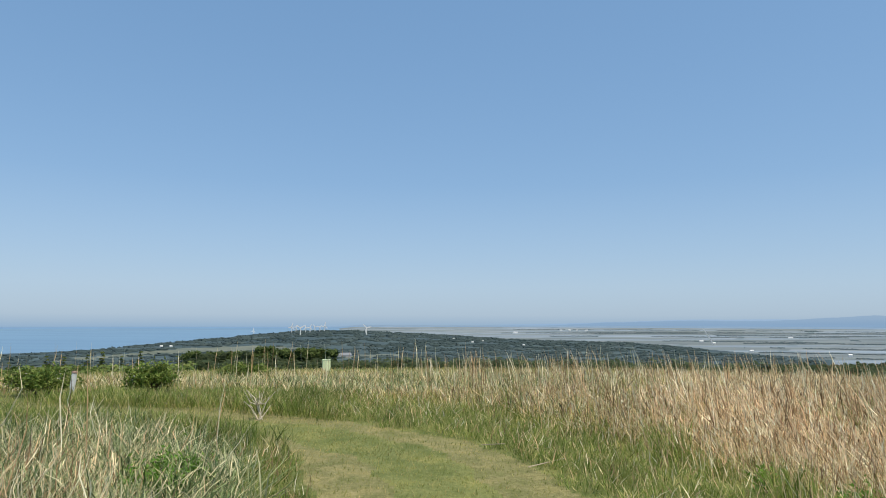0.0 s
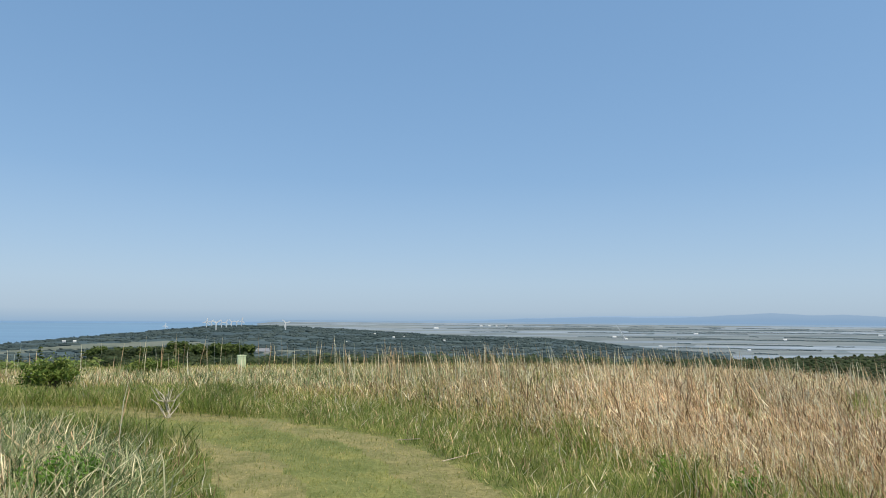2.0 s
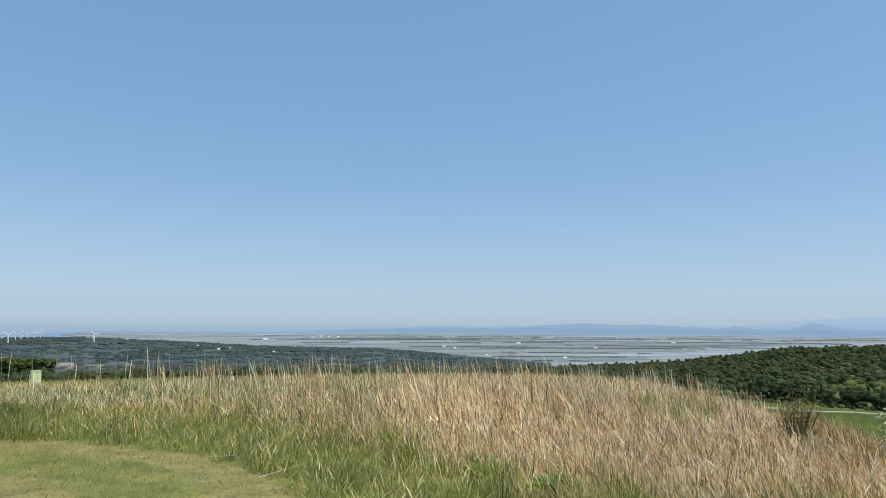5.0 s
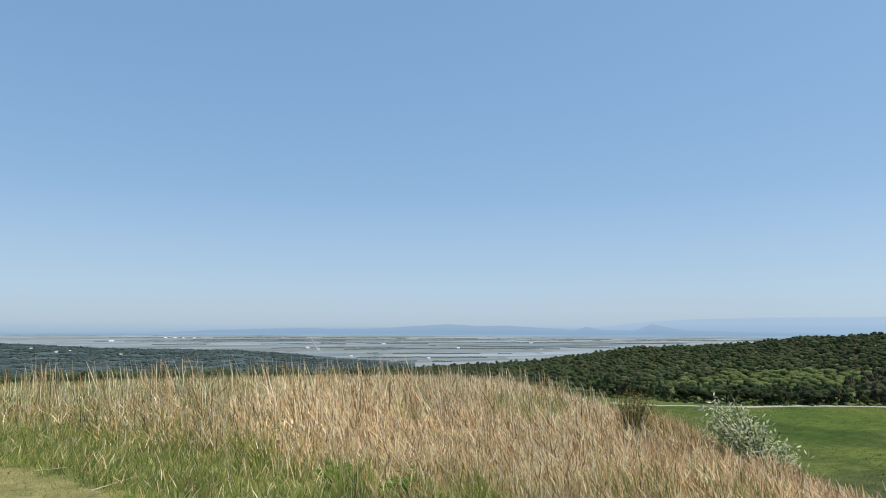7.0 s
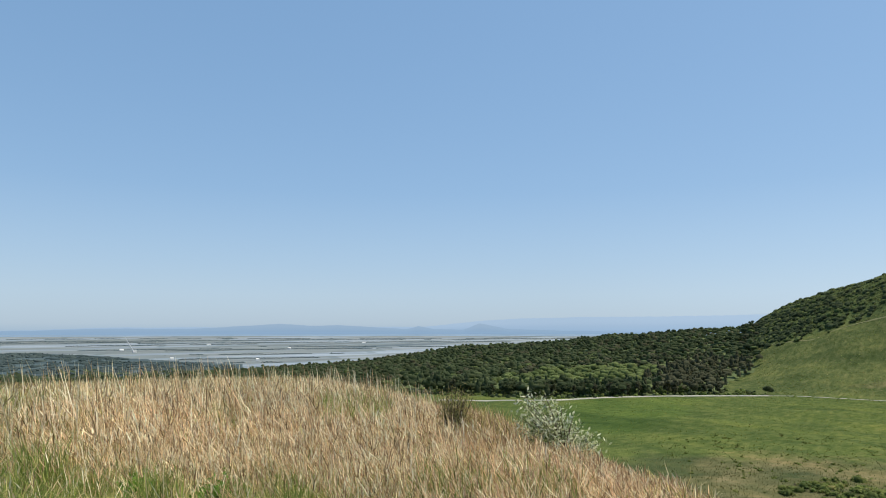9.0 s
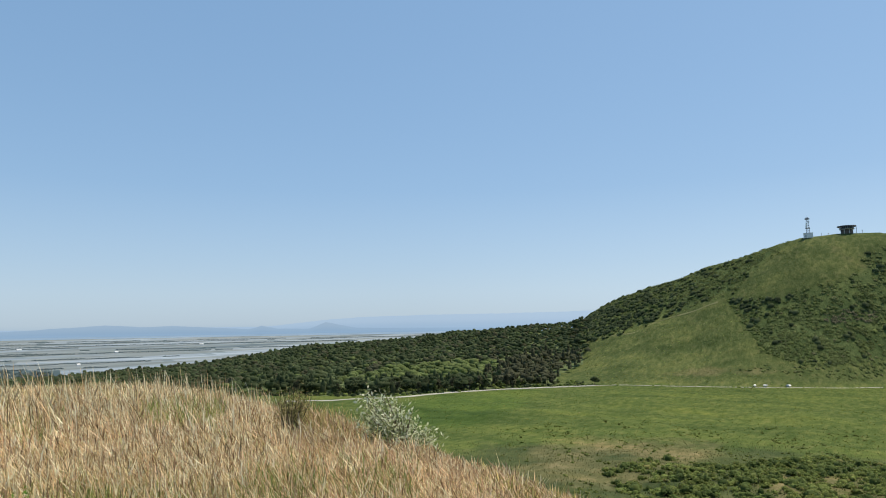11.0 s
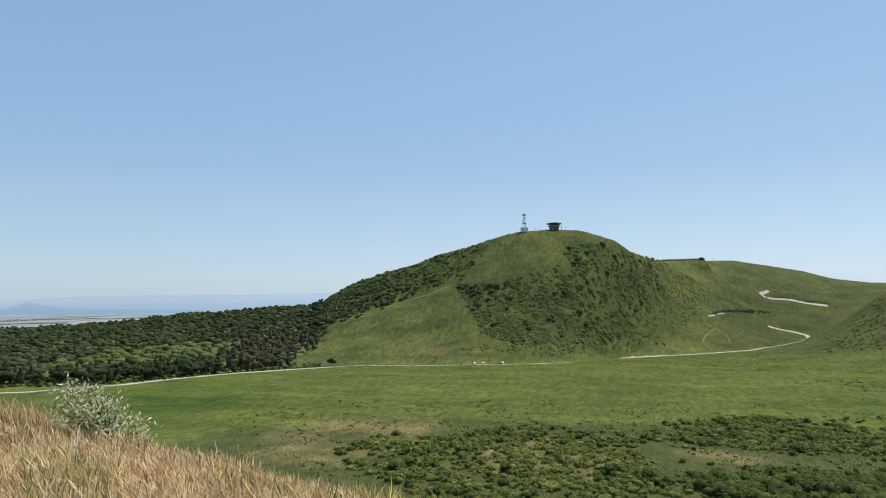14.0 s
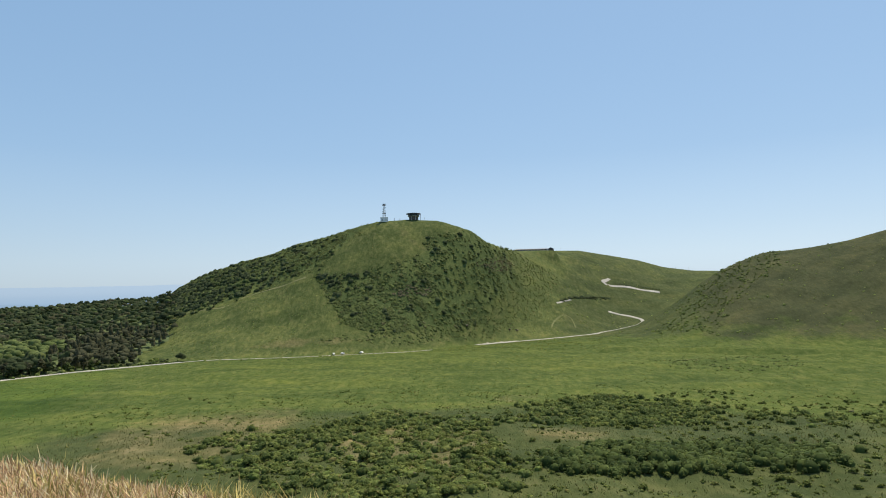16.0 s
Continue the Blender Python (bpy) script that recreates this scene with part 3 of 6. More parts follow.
# the sea, lying just over the low ground west of the coast
sa, sr = np.radians(np.linspace(-150, -7.5, 240)), np.geomspace(1500, 4930, 60)
SA, SR = np.meshgrid(sa, sr, indexing="ij")
SX, SY = SR * np.sin(SA), SR * np.cos(SA)
i, j = np.meshgrid(np.arange(len(sa) - 1), np.arange(len(sr) - 1), indexing="ij")
q = np.stack([i * len(sr) + j, i * len(sr) + j + 1, (i + 1) * len(sr) + j + 1, (i + 1) * len(sr) + j], -1).reshape(-1, 4)[:, ::-1]
SZ = plain_height(SR, -40.0) + 1.0
water = new("sea", mesh_from("sea", np.stack([SX, SY, SZ], -1).reshape(-1, 3), q, [MAT["sea"]], None, True))
tagged(water, "calm blue sea beyond the wooded coast under haze", "sea", kind="structure")


def mountain_range(label, distance, depth, profile, material):
    """A low range on the horizon; profile: bearing, top in degrees."""
    profile = np.array(profile)
    az = np.arange(profile[0, 0], profile[-1, 0], 0.15)
    top = np.interp(az, profile[:, 0], profile[:, 1])
    top = EYE + distance * np.tan(np.radians(top)) + 2.5 * waves(az * 60, az * 13, 190) * smooth((top + 0.5) / 0.4) + 1.2 * waves(az * 60, az * 7, 40)
    base = -48
    rows = []
    for off, f in ((-depth, 0.0), (-depth * 0.5, 0.55), (0, 1.0), (depth * 0.6, 0.0)):
        rr = distance + off
        rows.append(np.stack([rr * np.sin(np.radians(az)), rr * np.cos(np.radians(az)), base + (np.maximum(top, base + 1) - base) * f], -1))
    n = len(az)
    k = np.arange(n - 1)
    f = np.concatenate([np.stack([l * n + k, l * n + k + 1, (l + 1) * n + k + 1, (l + 1) * n + k], -1) for l in range(3)])
    ob = new("backdrop", mesh_from("backdrop", np.concatenate(rows), f, [material], None, True))
    return tagged(ob, label, "mountains", kind="structure")


mountain_range("mountain range with painted pale blue haze on the horizon", 4940, 30,
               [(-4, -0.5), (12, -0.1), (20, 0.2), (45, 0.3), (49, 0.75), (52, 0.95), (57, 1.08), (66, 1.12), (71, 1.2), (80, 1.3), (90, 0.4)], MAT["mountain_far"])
mountain_range("low hills with painted blue-grey haze at the far edge of the plain", 4900, 40,
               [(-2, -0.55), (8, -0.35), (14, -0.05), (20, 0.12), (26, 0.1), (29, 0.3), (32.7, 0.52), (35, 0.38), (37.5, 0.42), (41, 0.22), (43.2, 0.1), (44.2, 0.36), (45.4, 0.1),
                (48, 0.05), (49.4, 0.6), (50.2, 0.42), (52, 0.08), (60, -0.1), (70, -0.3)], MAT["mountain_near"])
mountain_range("headland with painted haze beyond the turbines", 4600, 60, [(-11, -0.75), (-9.5, -0.52), (-7.8, -0.44), (-3.4, -0.47), (1.2, -0.5), (6, -0.75)], MAT["mountain_near"])



def haze_shell():
    """Added glowing shell that paints haze over the horizon, thinning upwards into sky."""
    m, nodes, links, p = node_material("haze_glow")
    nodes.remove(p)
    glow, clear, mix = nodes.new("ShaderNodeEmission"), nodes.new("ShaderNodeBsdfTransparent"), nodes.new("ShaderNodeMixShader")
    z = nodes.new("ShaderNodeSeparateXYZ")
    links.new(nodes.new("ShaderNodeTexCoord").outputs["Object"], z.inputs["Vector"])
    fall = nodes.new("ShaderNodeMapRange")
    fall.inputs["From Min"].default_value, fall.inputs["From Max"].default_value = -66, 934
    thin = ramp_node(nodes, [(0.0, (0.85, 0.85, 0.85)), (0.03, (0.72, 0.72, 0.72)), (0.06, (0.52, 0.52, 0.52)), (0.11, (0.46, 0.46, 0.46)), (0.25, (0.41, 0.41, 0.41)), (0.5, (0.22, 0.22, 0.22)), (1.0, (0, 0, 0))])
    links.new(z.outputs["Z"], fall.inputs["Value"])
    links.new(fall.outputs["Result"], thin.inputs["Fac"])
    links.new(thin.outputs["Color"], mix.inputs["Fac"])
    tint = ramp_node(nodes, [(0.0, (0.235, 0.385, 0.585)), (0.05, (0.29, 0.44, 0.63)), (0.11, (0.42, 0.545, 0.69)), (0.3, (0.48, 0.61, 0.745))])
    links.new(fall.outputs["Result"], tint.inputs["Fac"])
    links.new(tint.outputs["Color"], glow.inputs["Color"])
    # shell emission set brighter towards the sun, as lit air would be
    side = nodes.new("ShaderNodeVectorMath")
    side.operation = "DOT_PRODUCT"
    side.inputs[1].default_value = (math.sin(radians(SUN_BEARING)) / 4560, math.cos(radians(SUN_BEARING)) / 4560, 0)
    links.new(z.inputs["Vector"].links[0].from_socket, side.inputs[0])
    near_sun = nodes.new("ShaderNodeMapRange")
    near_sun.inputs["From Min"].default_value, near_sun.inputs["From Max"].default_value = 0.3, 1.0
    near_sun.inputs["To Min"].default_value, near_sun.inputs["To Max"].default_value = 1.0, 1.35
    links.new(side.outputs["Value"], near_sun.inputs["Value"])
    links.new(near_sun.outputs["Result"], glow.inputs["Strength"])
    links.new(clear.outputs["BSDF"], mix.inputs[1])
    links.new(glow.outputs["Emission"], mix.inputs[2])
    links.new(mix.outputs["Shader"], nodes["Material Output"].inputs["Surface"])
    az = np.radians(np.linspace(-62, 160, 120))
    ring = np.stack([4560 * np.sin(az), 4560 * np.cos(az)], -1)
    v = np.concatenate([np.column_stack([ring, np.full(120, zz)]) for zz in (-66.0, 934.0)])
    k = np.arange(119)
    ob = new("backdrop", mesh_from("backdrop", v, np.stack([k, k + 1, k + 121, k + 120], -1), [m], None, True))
    tagged(ob, "added glowing shell painting pale blue haze over the far horizon", "haze", kind="structure")


haze_shell()

# ---- grass and leaves ----
rng = np.random.default_rng(7)


def bearing_of(x, y):
    return np.degrees(np.arctan2(x, y))


def scatter(n, a0, a1, r0, r1, keep=None):
    a, r = np.radians(rng.uniform(a0, a1, n)), np.sqrt(rng.uniform(r0 ** 2, r1 ** 2, n))
    x, y = r * np.sin(a), r * np.cos(a)
    if keep is not None:
        m = keep(x, y)
        x, y = x[m], y[m]
    return x, y


def blades(x, y, tall, width, lean, wind=(0.0, 1.0), bend=1.0, plume=0.0, z=None, kink=0.06, short=False):
    """Curved blades of grass: strips of two or three lengths with a tip. Returns points and triangles."""
    n = len(x)
    z = height(x, y) if z is None else z
    turn = rng.uniform(0, 2 * np.pi, n)
    dx = np.cos(turn) * lean * rng.uniform(0.2, 1, n) + wind[0] * lean
    dy = np.sin(turn) * lean * rng.uniform(0.2, 1, n) + wind[1] * lean
    facing = rng.uniform(0, np.pi, n)
    wx, wy = np.cos(facing) * width / 2, np.sin(facing) * width / 2
    pts = []
    levels = ((0.0, 0.85), (0.55, 1.0)) if short else ((0.0, 0.85), (0.4, 1.0), (0.75, 0.8 + plume))
    for f, g in levels:
        reach = f ** (1 + bend)
        cx, cy = x + dx * tall * reach + rng.normal(0, kink, n) * tall * f, y + dy * tall * reach + rng.normal(0, kink, n) * tall * f
        cz = z - 0.02 + tall * f * (1 - 0.25 * lean * lean * f)
        pts += [np.stack([cx - wx * g, cy - wy * g, cz], -1), np.stack([cx + wx * g, cy + wy * g, cz], -1)]
    cz = z + tall * (1 - 0.3 * lean * lean * bend)
    pts.append(np.stack([x + dx * tall, y + dy * tall, cz], -1))
    v = np.stack(pts, 1).reshape(-1, 3)
    base = (np.arange(n) * len(pts))[:, None]
    tris = np.array([(0, 1, 3), (0, 3, 2), (2, 3, 4)] if short else [(0, 1, 3), (0, 3, 2), (2, 3, 5), (2, 5, 4), (4, 5, 6)])
    f = (base[:, None, :] + tris[None]).reshape(-1, 3)
    return v, f


def grass(name, label, material, batches):
    vs, fs, n = [], [], 0
    for v, f in batches:
        vs.append(v)
        fs.append(f + n)
        n += len(v)
    ob = new(name, mesh_from(name, np.concatenate(vs), np.concatenate(fs), [material]))
    return tagged(ob, label, "grass", kind="stuff")


STAND_FRONT = ([-60, -25, -16, -8, 2, 10, 18, 30, 60, 110], [19, 18, 15.8, 14.2, 12.4, 10.3, 8.1, 5.9, 4.0, 3.2])


def stand_share(x, y):
    """How much of the ground the dry stand takes: nothing on the track, all of it well inside, with a ragged edge."""
    a, r = bearing_of(x, y), np.hypot(x, y)
    inner = r - np.interp(a, *STAND_FRONT) + 0.9 * waves(x, y, 2.4) + 0.6 * waves(x, y, 0.9, 3.0)
    return smooth((inner + 0.5) / np.interp(a, [0, 40, 60], [3.0, 2.8, 1.2])) * np.interp(a, [-40, -8, 8], [0.95, 0.85, 1.0])


def right_side(x, y):
    """Straw stands right of and behind the track."""
    return rng.uniform(0, 1, len(x)) < stand_share(x, y)


def stand_height(x, y):
    """Height of the closed part of the dry stand."""
    a, r = bearing_of(x, y), np.hypot(x, y)
    return (np.interp(a, [-45, -20, -5, 5, 18, 32, 42, 50, 58, 70, 110], [0.24, 0.28, 0.31, 0.40, 0.60, 0.6, 0.5, 0.43, 0.4, 0.36, 0.26]) * np.interp(r, [11, 16, 24, 40], [1, 0.74, 0.55, 0.5])
            * (0.85 + 0.3 * waves(x, y, 2.6) + 0.24 * waves(x, y, 0.9, 2.0)))


def swept(x, y):
    """0 on the level hilltop, 1 on the brow, where the wind lays the grass over."""
    return np.interp(bearing_of(x, y), [38, 62], [0, 1])


def fresh_edge(x, y):
    """Fresh grass between the track and the inside of the dry stand."""
    a, r = bearing_of(x, y), np.hypot(x, y)
    return (off_track(x, y) > 1.25 + 0.3 * waves(x, y, 2.2)) & (r < np.interp(a, STAND_FRONT[0], STAND_FRONT[1]) + np.interp(a, [8, 22], [2.2, 0.9]) + 1.0 * waves(x, y, 2.0) + 1.2 * waves(x, y, 5, 2.0))


batch, olive, russet = [], [], []
# upright stems, olive where the stand is thin or far
for n, a0, a1, r0, r1, w in ((11000, 6, 104, 3.3, 9, 0.0055), (20000, -20, 75, 9, 16, 0.008), (19000, -40, 62, 15, 26, 0.011), (15000, -38, 50, 26, 46, 0.018)):
    x, y = scatter(n, a0, a1, r0, r1, right_side)
    c, flat = stand_height(x, y), swept(x, y)
    tall = c * (0.4 + 0.8 * rng.beta(1.4, 2.2, len(x))) * (1 + 0.4 * flat)
    b = (tall, w * rng.uniform(0.6, 1.4, len(x)), rng.beta(1.1, 2.6, len(x)) * 0.6 + 0.03 + 0.7 * flat)
    green = rng.uniform(0, 1, len(x)) < np.interp(bearing_of(x, y), [-40, -18, 0, 14, 24], [0.15, 0.34, 0.62, 0.42, 0.1]) + np.interp(np.hypot(x, y), [16, 28], [0, 0.3]) + 0.16 * waves(x, y, 3.1, 4.0)
    for m, goal in ((~green, batch), (green, olive)):
        goal.append(blades(x[m], y[m], b[0][m], b[1][m], b[2][m], (-0.25, 0.3), 0.7, kink=0.11))
# short leaves and broken pieces at all heights
for n, a0, a1, r0, r1, w in ((70000, 6, 108, 3.2, 8.5, 0.0082), (92000, -20, 78, 8.5, 14.5, 0.0125), (60000, -40, 62, 13.5, 25, 0.0165)):
    x, y = scatter(n, a0, a1, r0, r1, right_side)
    c, flat = stand_height(x, y), swept(x, y)
    z = height(x, y) + rng.beta(1.15, 1.1, len(x)) * c * 0.92
    b = (rng.uniform(0.04, 0.19, len(x)) * np.interp(np.hypot(x, y), [5, 12, 20], [0.75, 1, 1.2]), w * rng.uniform(0.5, 1.35, len(x)), rng.uniform(0.1, 1.5, len(x)) + 0.3 * flat)
    green = rng.uniform(0, 1, len(x)) < np.interp(bearing_of(x, y), [-40, -18, 0, 14, 24, 40, 55, 75], [0.25, 0.42, 0.74, 0.54, 0.15, 0.1, 0.16, 0.12]) + np.interp(np.hypot(x, y), [16, 28], [0, 0.25]) + 0.3 * waves(x, y, 2.7, 5.0) - 0.35 * (z - height(x, y)) / np.maximum(c, 0.1)
    red = ~green & (rng.uniform(0, 1, len(x)) < np.interp(bearing_of(x, y), [0, 25, 45, 60], [0.05, 0.12, 0.28, 0.46]) + 0.15 * waves(x, y, 1.9, 2.0))
    for m, goal in ((~green & ~red, batch), (green, olive), (red, russet)):
        goal.append(blades(x[m], y[m], b[0][m], b[1][m], b[2][m], (-0.25, 0.2), 0.4, z=z[m], short=True))
# rank olive growth behind the brow, between the two shrubs
x, y = scatter(2600, 47.5, 57, 10.2, 13.5)
for m, goal in ((waves(x, y, 0.9, 1.0) < 0.1, olive), (waves(x, y, 0.9, 1.0) >= 0.1, russet)):
    goal.append(blades(x[m], y[m], rng.uniform(0.22, 0.66, m.sum()) * np.interp(bearing_of(x[m], y[m]), [47.5, 51, 54, 57], [1.25, 1.15, 0.9, 0.55]), rng.uniform(0.008, 0.014, m.sum()), rng.uniform(0.3, 1.1, m.sum()), (-0.3, 0.3), 0.8, kink=0.1))
# flowering stems standing loosely over the rest
x, y = scatter(1900, -2, 56, 8.5, 19, right_side)
batch.append(blades(x, y, rng.uniform(0.62, 1.14, len(x)) * np.interp(bearing_of(x, y), [-2, 10, 30, 42, 56], [0.8, 1, 0.95, 0.78, 0.5]), np.full(len(x), 0.0068), rng.uniform(0.04, 0.34, len(x)), (-0.45, 0.7), 0.8, 0.9, kink=0.025))
x, y = scatter(260, -34, 4, 10, 22, right_side)
batch.append(blades(x, y, rng.uniform(0.6, 1.25, len(x)), np.full(len(x), 0.010), rng.uniform(0.02, 0.16, len(x)), (0.0, 0.9), 0.8, 0.6, kink=0.02))
# bent leaves lying over
x, y = scatter(5000, 4, 104, 3.3, 13, right_side)
batch.append(blades(x, y, rng.uniform(0.25, 0.6, len(x)) * np.interp(bearing_of(x, y), [0, 20, 50, 65, 90], [0.9, 0.9, 0.6, 0.5, 0.42]), rng.uniform(0.006, 0.011, len(x)), rng.uniform(0.7, 1.4, len(x)), (-0.5, 0.4), 0.4))
# dead stalks standing and leaning in the leafy clump
x, y = scatter(1000, -44, -15, 4.0, 10, lambda x, y: off_track(x, y) > 1.9)
m = rng.uniform(0, 1, len(x)) < np.interp(bearing_of(x, y), [-34, -27, -15], [0.7, 0.6, 0.15])
x, y = x[m], y[m]
batch.append(blades(x, y, rng.uniform(0.3, 0.8, len(x)), rng.uniform(0.008, 0.013, len(x)), rng.uniform(0.05, 0.75, len(x)), (0.1, 0.1), 0.9, kink=0.1))
x, y = scatter(12, -36, -17, 5.5, 10, lambda x, y: off_track(x, y) > 2.0)
batch.append(blades(x, y, rng.uniform(1.0, 1.35, len(x)), rng.uniform(0.008, 0.01, len(x)), rng.uniform(0.02, 0.12, len(x)), (0, 0), 0.9, 0.3))
# litter at the foot of the leafy clump
x, y = scatter(5500, -48, -17, 3.4, 8.5, lambda x, y: (off_track(x, y) > 1.6) & (rng.uniform(0, 1, len(x)) < np.interp(bearing_of(x, y), [-32, -24, -17], [0.55, 0.4, 0.2]) + 0.4 * waves(x, y, 1.3)))
batch.append(blades(x, y, rng.uniform(0.12, 0.4, len(x)), rng.uniform(0.006, 0.012, len(x)), rng.uniform(0.4, 1.5, len(x)), (0, 0), 0.5, z=height(x, y) + rng.uniform(0, 0.3, len(x)) * np.interp(bearing_of(x, y), [-36, -18], [1.5, 0.3])))
# dry bits lying in the fresh edge
x, y = scatter(10000, -28, 58, 4.8, 15, fresh_edge)
batch.append(blades(x, y, rng.uniform(0.05, 0.2, len(x)), rng.uniform(0.006, 0.010, len(x)), rng.uniform(0.4, 1.8, len(x)), (0, 0), 0.5, z=height(x, y) + rng.uniform(0, 0.2, len(x)), short=True))
grass("dry_grass", "tall straw-coloured dry pampas grass leaning in the wind", MAT["straw"], batch)
grass("russet_grass", "reddish-brown dry leaves among the straw on the brow", MAT["russet_blade"], russet)
grass("olive_grass", "yellowing olive grass mixed through the dry stand", MAT["olive_blade"], olive)

# brown plumes nodding over the tops
x, y = scatter(800, 2, 50, 11, 24, right_side)
m = rng.uniform(0, 1, len(x)) < 0.4 + 0.8 * waves(x, y, 4.0, 1.0)
x, y = x[m], y[m]
b = blades(x, y, rng.uniform(0.1, 0.18, len(x)), np.full(len(x), 0.018), rng.uniform(0.3, 0.8, len(x)), (0.6, -0.5), 0.6, 0.3, z=height(x, y) + stand_height(x, y) * rng.uniform(0.9, 1.5, len(x)))
grass("grass_plume", "brown seed plumes nodding over the dry grass", MAT["plume"], [b])


batch = []
x, y = scatter(80000, -32, 62, 4.6, 17, fresh_edge)
tuft = np.clip(0.5 + 0.8 * waves(x, y, 1.3, 6.0) + 0.5 * waves(x, y, 0.6, 1.0), 0.05, 1.3)
batch.append(blades(x, y, rng.uniform(0.05, 0.16, len(x)) + 0.2 * tuft * rng.uniform(0.3, 1, len(x)), rng.uniform(0.005, 0.011, len(x)), rng.uniform(0.4, 1.3, len(x)), (0, 0.1), 0.7, short=True))
x, y = scatter(70000, -32, 62, 4.6, 15, fresh_edge)
tuft = np.clip(0.5 + 0.8 * waves(x, y, 1.3, 6.0) + 0.5 * waves(x, y, 0.6, 1.0), 0.0, 1.3)
batch.append(blades(x, y, rng.uniform(0.04, 0.12, len(x)), rng.uniform(0.006, 0.012, len(x)), rng.uniform(0.5, 1.9, len(x)), (0, 0), 0.5, z=height(x, y) + rng.uniform(0, 0.2, len(x)) * tuft, short=True))
x, y = scatter(7000, -40, 70, 11, 30, right_side)
batch.append(blades(x, y, rng.uniform(0.2, 0.45, len(x)), rng.uniform(0.008, 0.014, len(x)), rng.uniform(0.3, 0.9, len(x)), (0, 0.3), 0.8))
x, y = scatter(9000, 30, 110, 3, 9, lambda x, y: waves(x, y, 1.9, 2.0) + 0.5 * waves(x, y, 0.7) > np.interp(bearing_of(x, y), [40, 60], [-0.1, 0.2]))
batch.append(blades(x, y, rng.uniform(0.1, 0.36, len(x)), rng.uniform(0.005, 0.01, len(x)), rng.uniform(0.3, 0.9, len(x)), (-0.2, 0.3), 0.8))
x, y = scatter(36000, -42, -9, 9.0, 17.5, lambda x, y: (off_track(x, y) > 0.9) & (np.hypot(x, y) < np.interp(bearing_of(x, y), [-25, -10], [16.4, 14.2]) + waves(x, y, 3.0)))
batch.append(blades(x, y, rng.uniform(0.1, 0.28, len(x)), rng.uniform(0.009, 0.016, len(x)), rng.uniform(0.4, 1.3, len(x)), (0, 0), 0.6, z=height(x, y) + rng.uniform(0, 0.16, len(x)), short=True))
# green tufts standing in the dry grass
for n, a0, a1, r0, r1 in ((520, 36.5, 42, 10.5, 13), (160, 27, 31, 9.5, 12), (220, 14, 19, 12, 15), (200, 24, 27, 6.4, 7.4), (150, 16, 19, 8.3, 9.4), (180, 33, 36, 5.6, 6.6), (420, 44, 50, 6.0, 7.8), (380, 51, 57, 6.6, 8.4)):
    x, y = scatter(n, a0, a1, r0, r1)
    batch.append(blades(x, y, rng.uniform(0.25, 0.62, len(x)) * np.interp(r0, [6, 10], [0.75, 1.25]), rng.uniform(0.006, 0.012, len(x)), rng.uniform(0.2, 0.8, len(x)), (-0.1, 0.2), 0.8))
grass("green_grass", "fresh green grass along the edges of the mown track", MAT["green_blade"], batch)

batch = []
left = lambda x, y: (bearing_of(x, y) < np.interp(np.hypot(x, y), [3, 6, 8, 10, 12], [-8, -14, -16, -22, -40]) + 2 * waves(x, y, 1.5)) & (off_track(x, y) > 1.5)
x, y = scatter(60000, -75, -6, 3.2, 10.5, left)
mound = 0.3 + 0.26 * waves(x, y, 1.6) + 0.1 * waves(x, y, 0.7, 2.0)
batch.append(blades(x, y, rng.uniform(0.08, 0.24, len(x)), rng.uniform(0.005, 0.012, len(x)), rng.uniform(0.6, 1.9, len(x)), (0.1, 0.1), 0.6, z=height(x, y) + rng.uniform(0, 1, len(x)) * np.maximum(mound, 0.02), short=True))
# long leaves arching out of tussocks
tx, ty = scatter(420, -60, -8, 3.4, 10.2, left)
x, y = np.repeat(tx, 26) + rng.normal(0, 0.07, len(tx) * 26), np.repeat(ty, 26) + rng.normal(0, 0.07, len(tx) * 26)
size = np.repeat(rng.uniform(0.7, 1.3, len(tx)), 26)
batch.append(blades(x, y, rng.uniform(0.28, 0.56, len(x)) * size, rng.uniform(0.009, 0.016, len(x)), rng.uniform(0.4, 1.5, len(x)), (0.15, 0.1), 1.0, kink=0.09))
x, y = scatter(20000, -45, 14, 10.8, 20, right_side)
batch.append(blades(x, y, rng.uniform(0.1, 0.3, len(x)), rng.uniform(0.010, 0.018, len(x)), rng.uniform(0.5, 1.5, len(x)), (0.1, 0.2), 0.7, z=height(x, y) + rng.uniform(0, 0.22, len(x)), short=True))
grass("leafy_grass", "thick grey-green leafy grass with dead stalks beside the track", MAT["silver_blade"], batch)

x, y = scatter(14000, 62, 112, 4.6, 11.5, lambda x, y: rng.uniform(0, 1, len(x)) < 0.06 + 0.7 * smooth((np.hypot(x, y) - 6.3) / 2.0) + 0.3 * waves(x, y, 1.7))
brow = smooth((np.hypot(x, y) - 5.2) / 1.5) * smooth((bearing_of(x, y) - 70) / 8)
b = blades(x, y, rng.uniform(0.1, 0.26, len(x)) * (1 + 0.9 * brow), rng.uniform(0.012, 0.024, len(x)), rng.uniform(0.4, 1.4, len(x)), (0.1, 0.2), 0.7, z=height(x, y) + rng.uniform(0, 0.22, len(x)), short=True)
grass("brow_grass", "leafy olive grass on the edge of the brow", MAT["olive_blade"], [b])

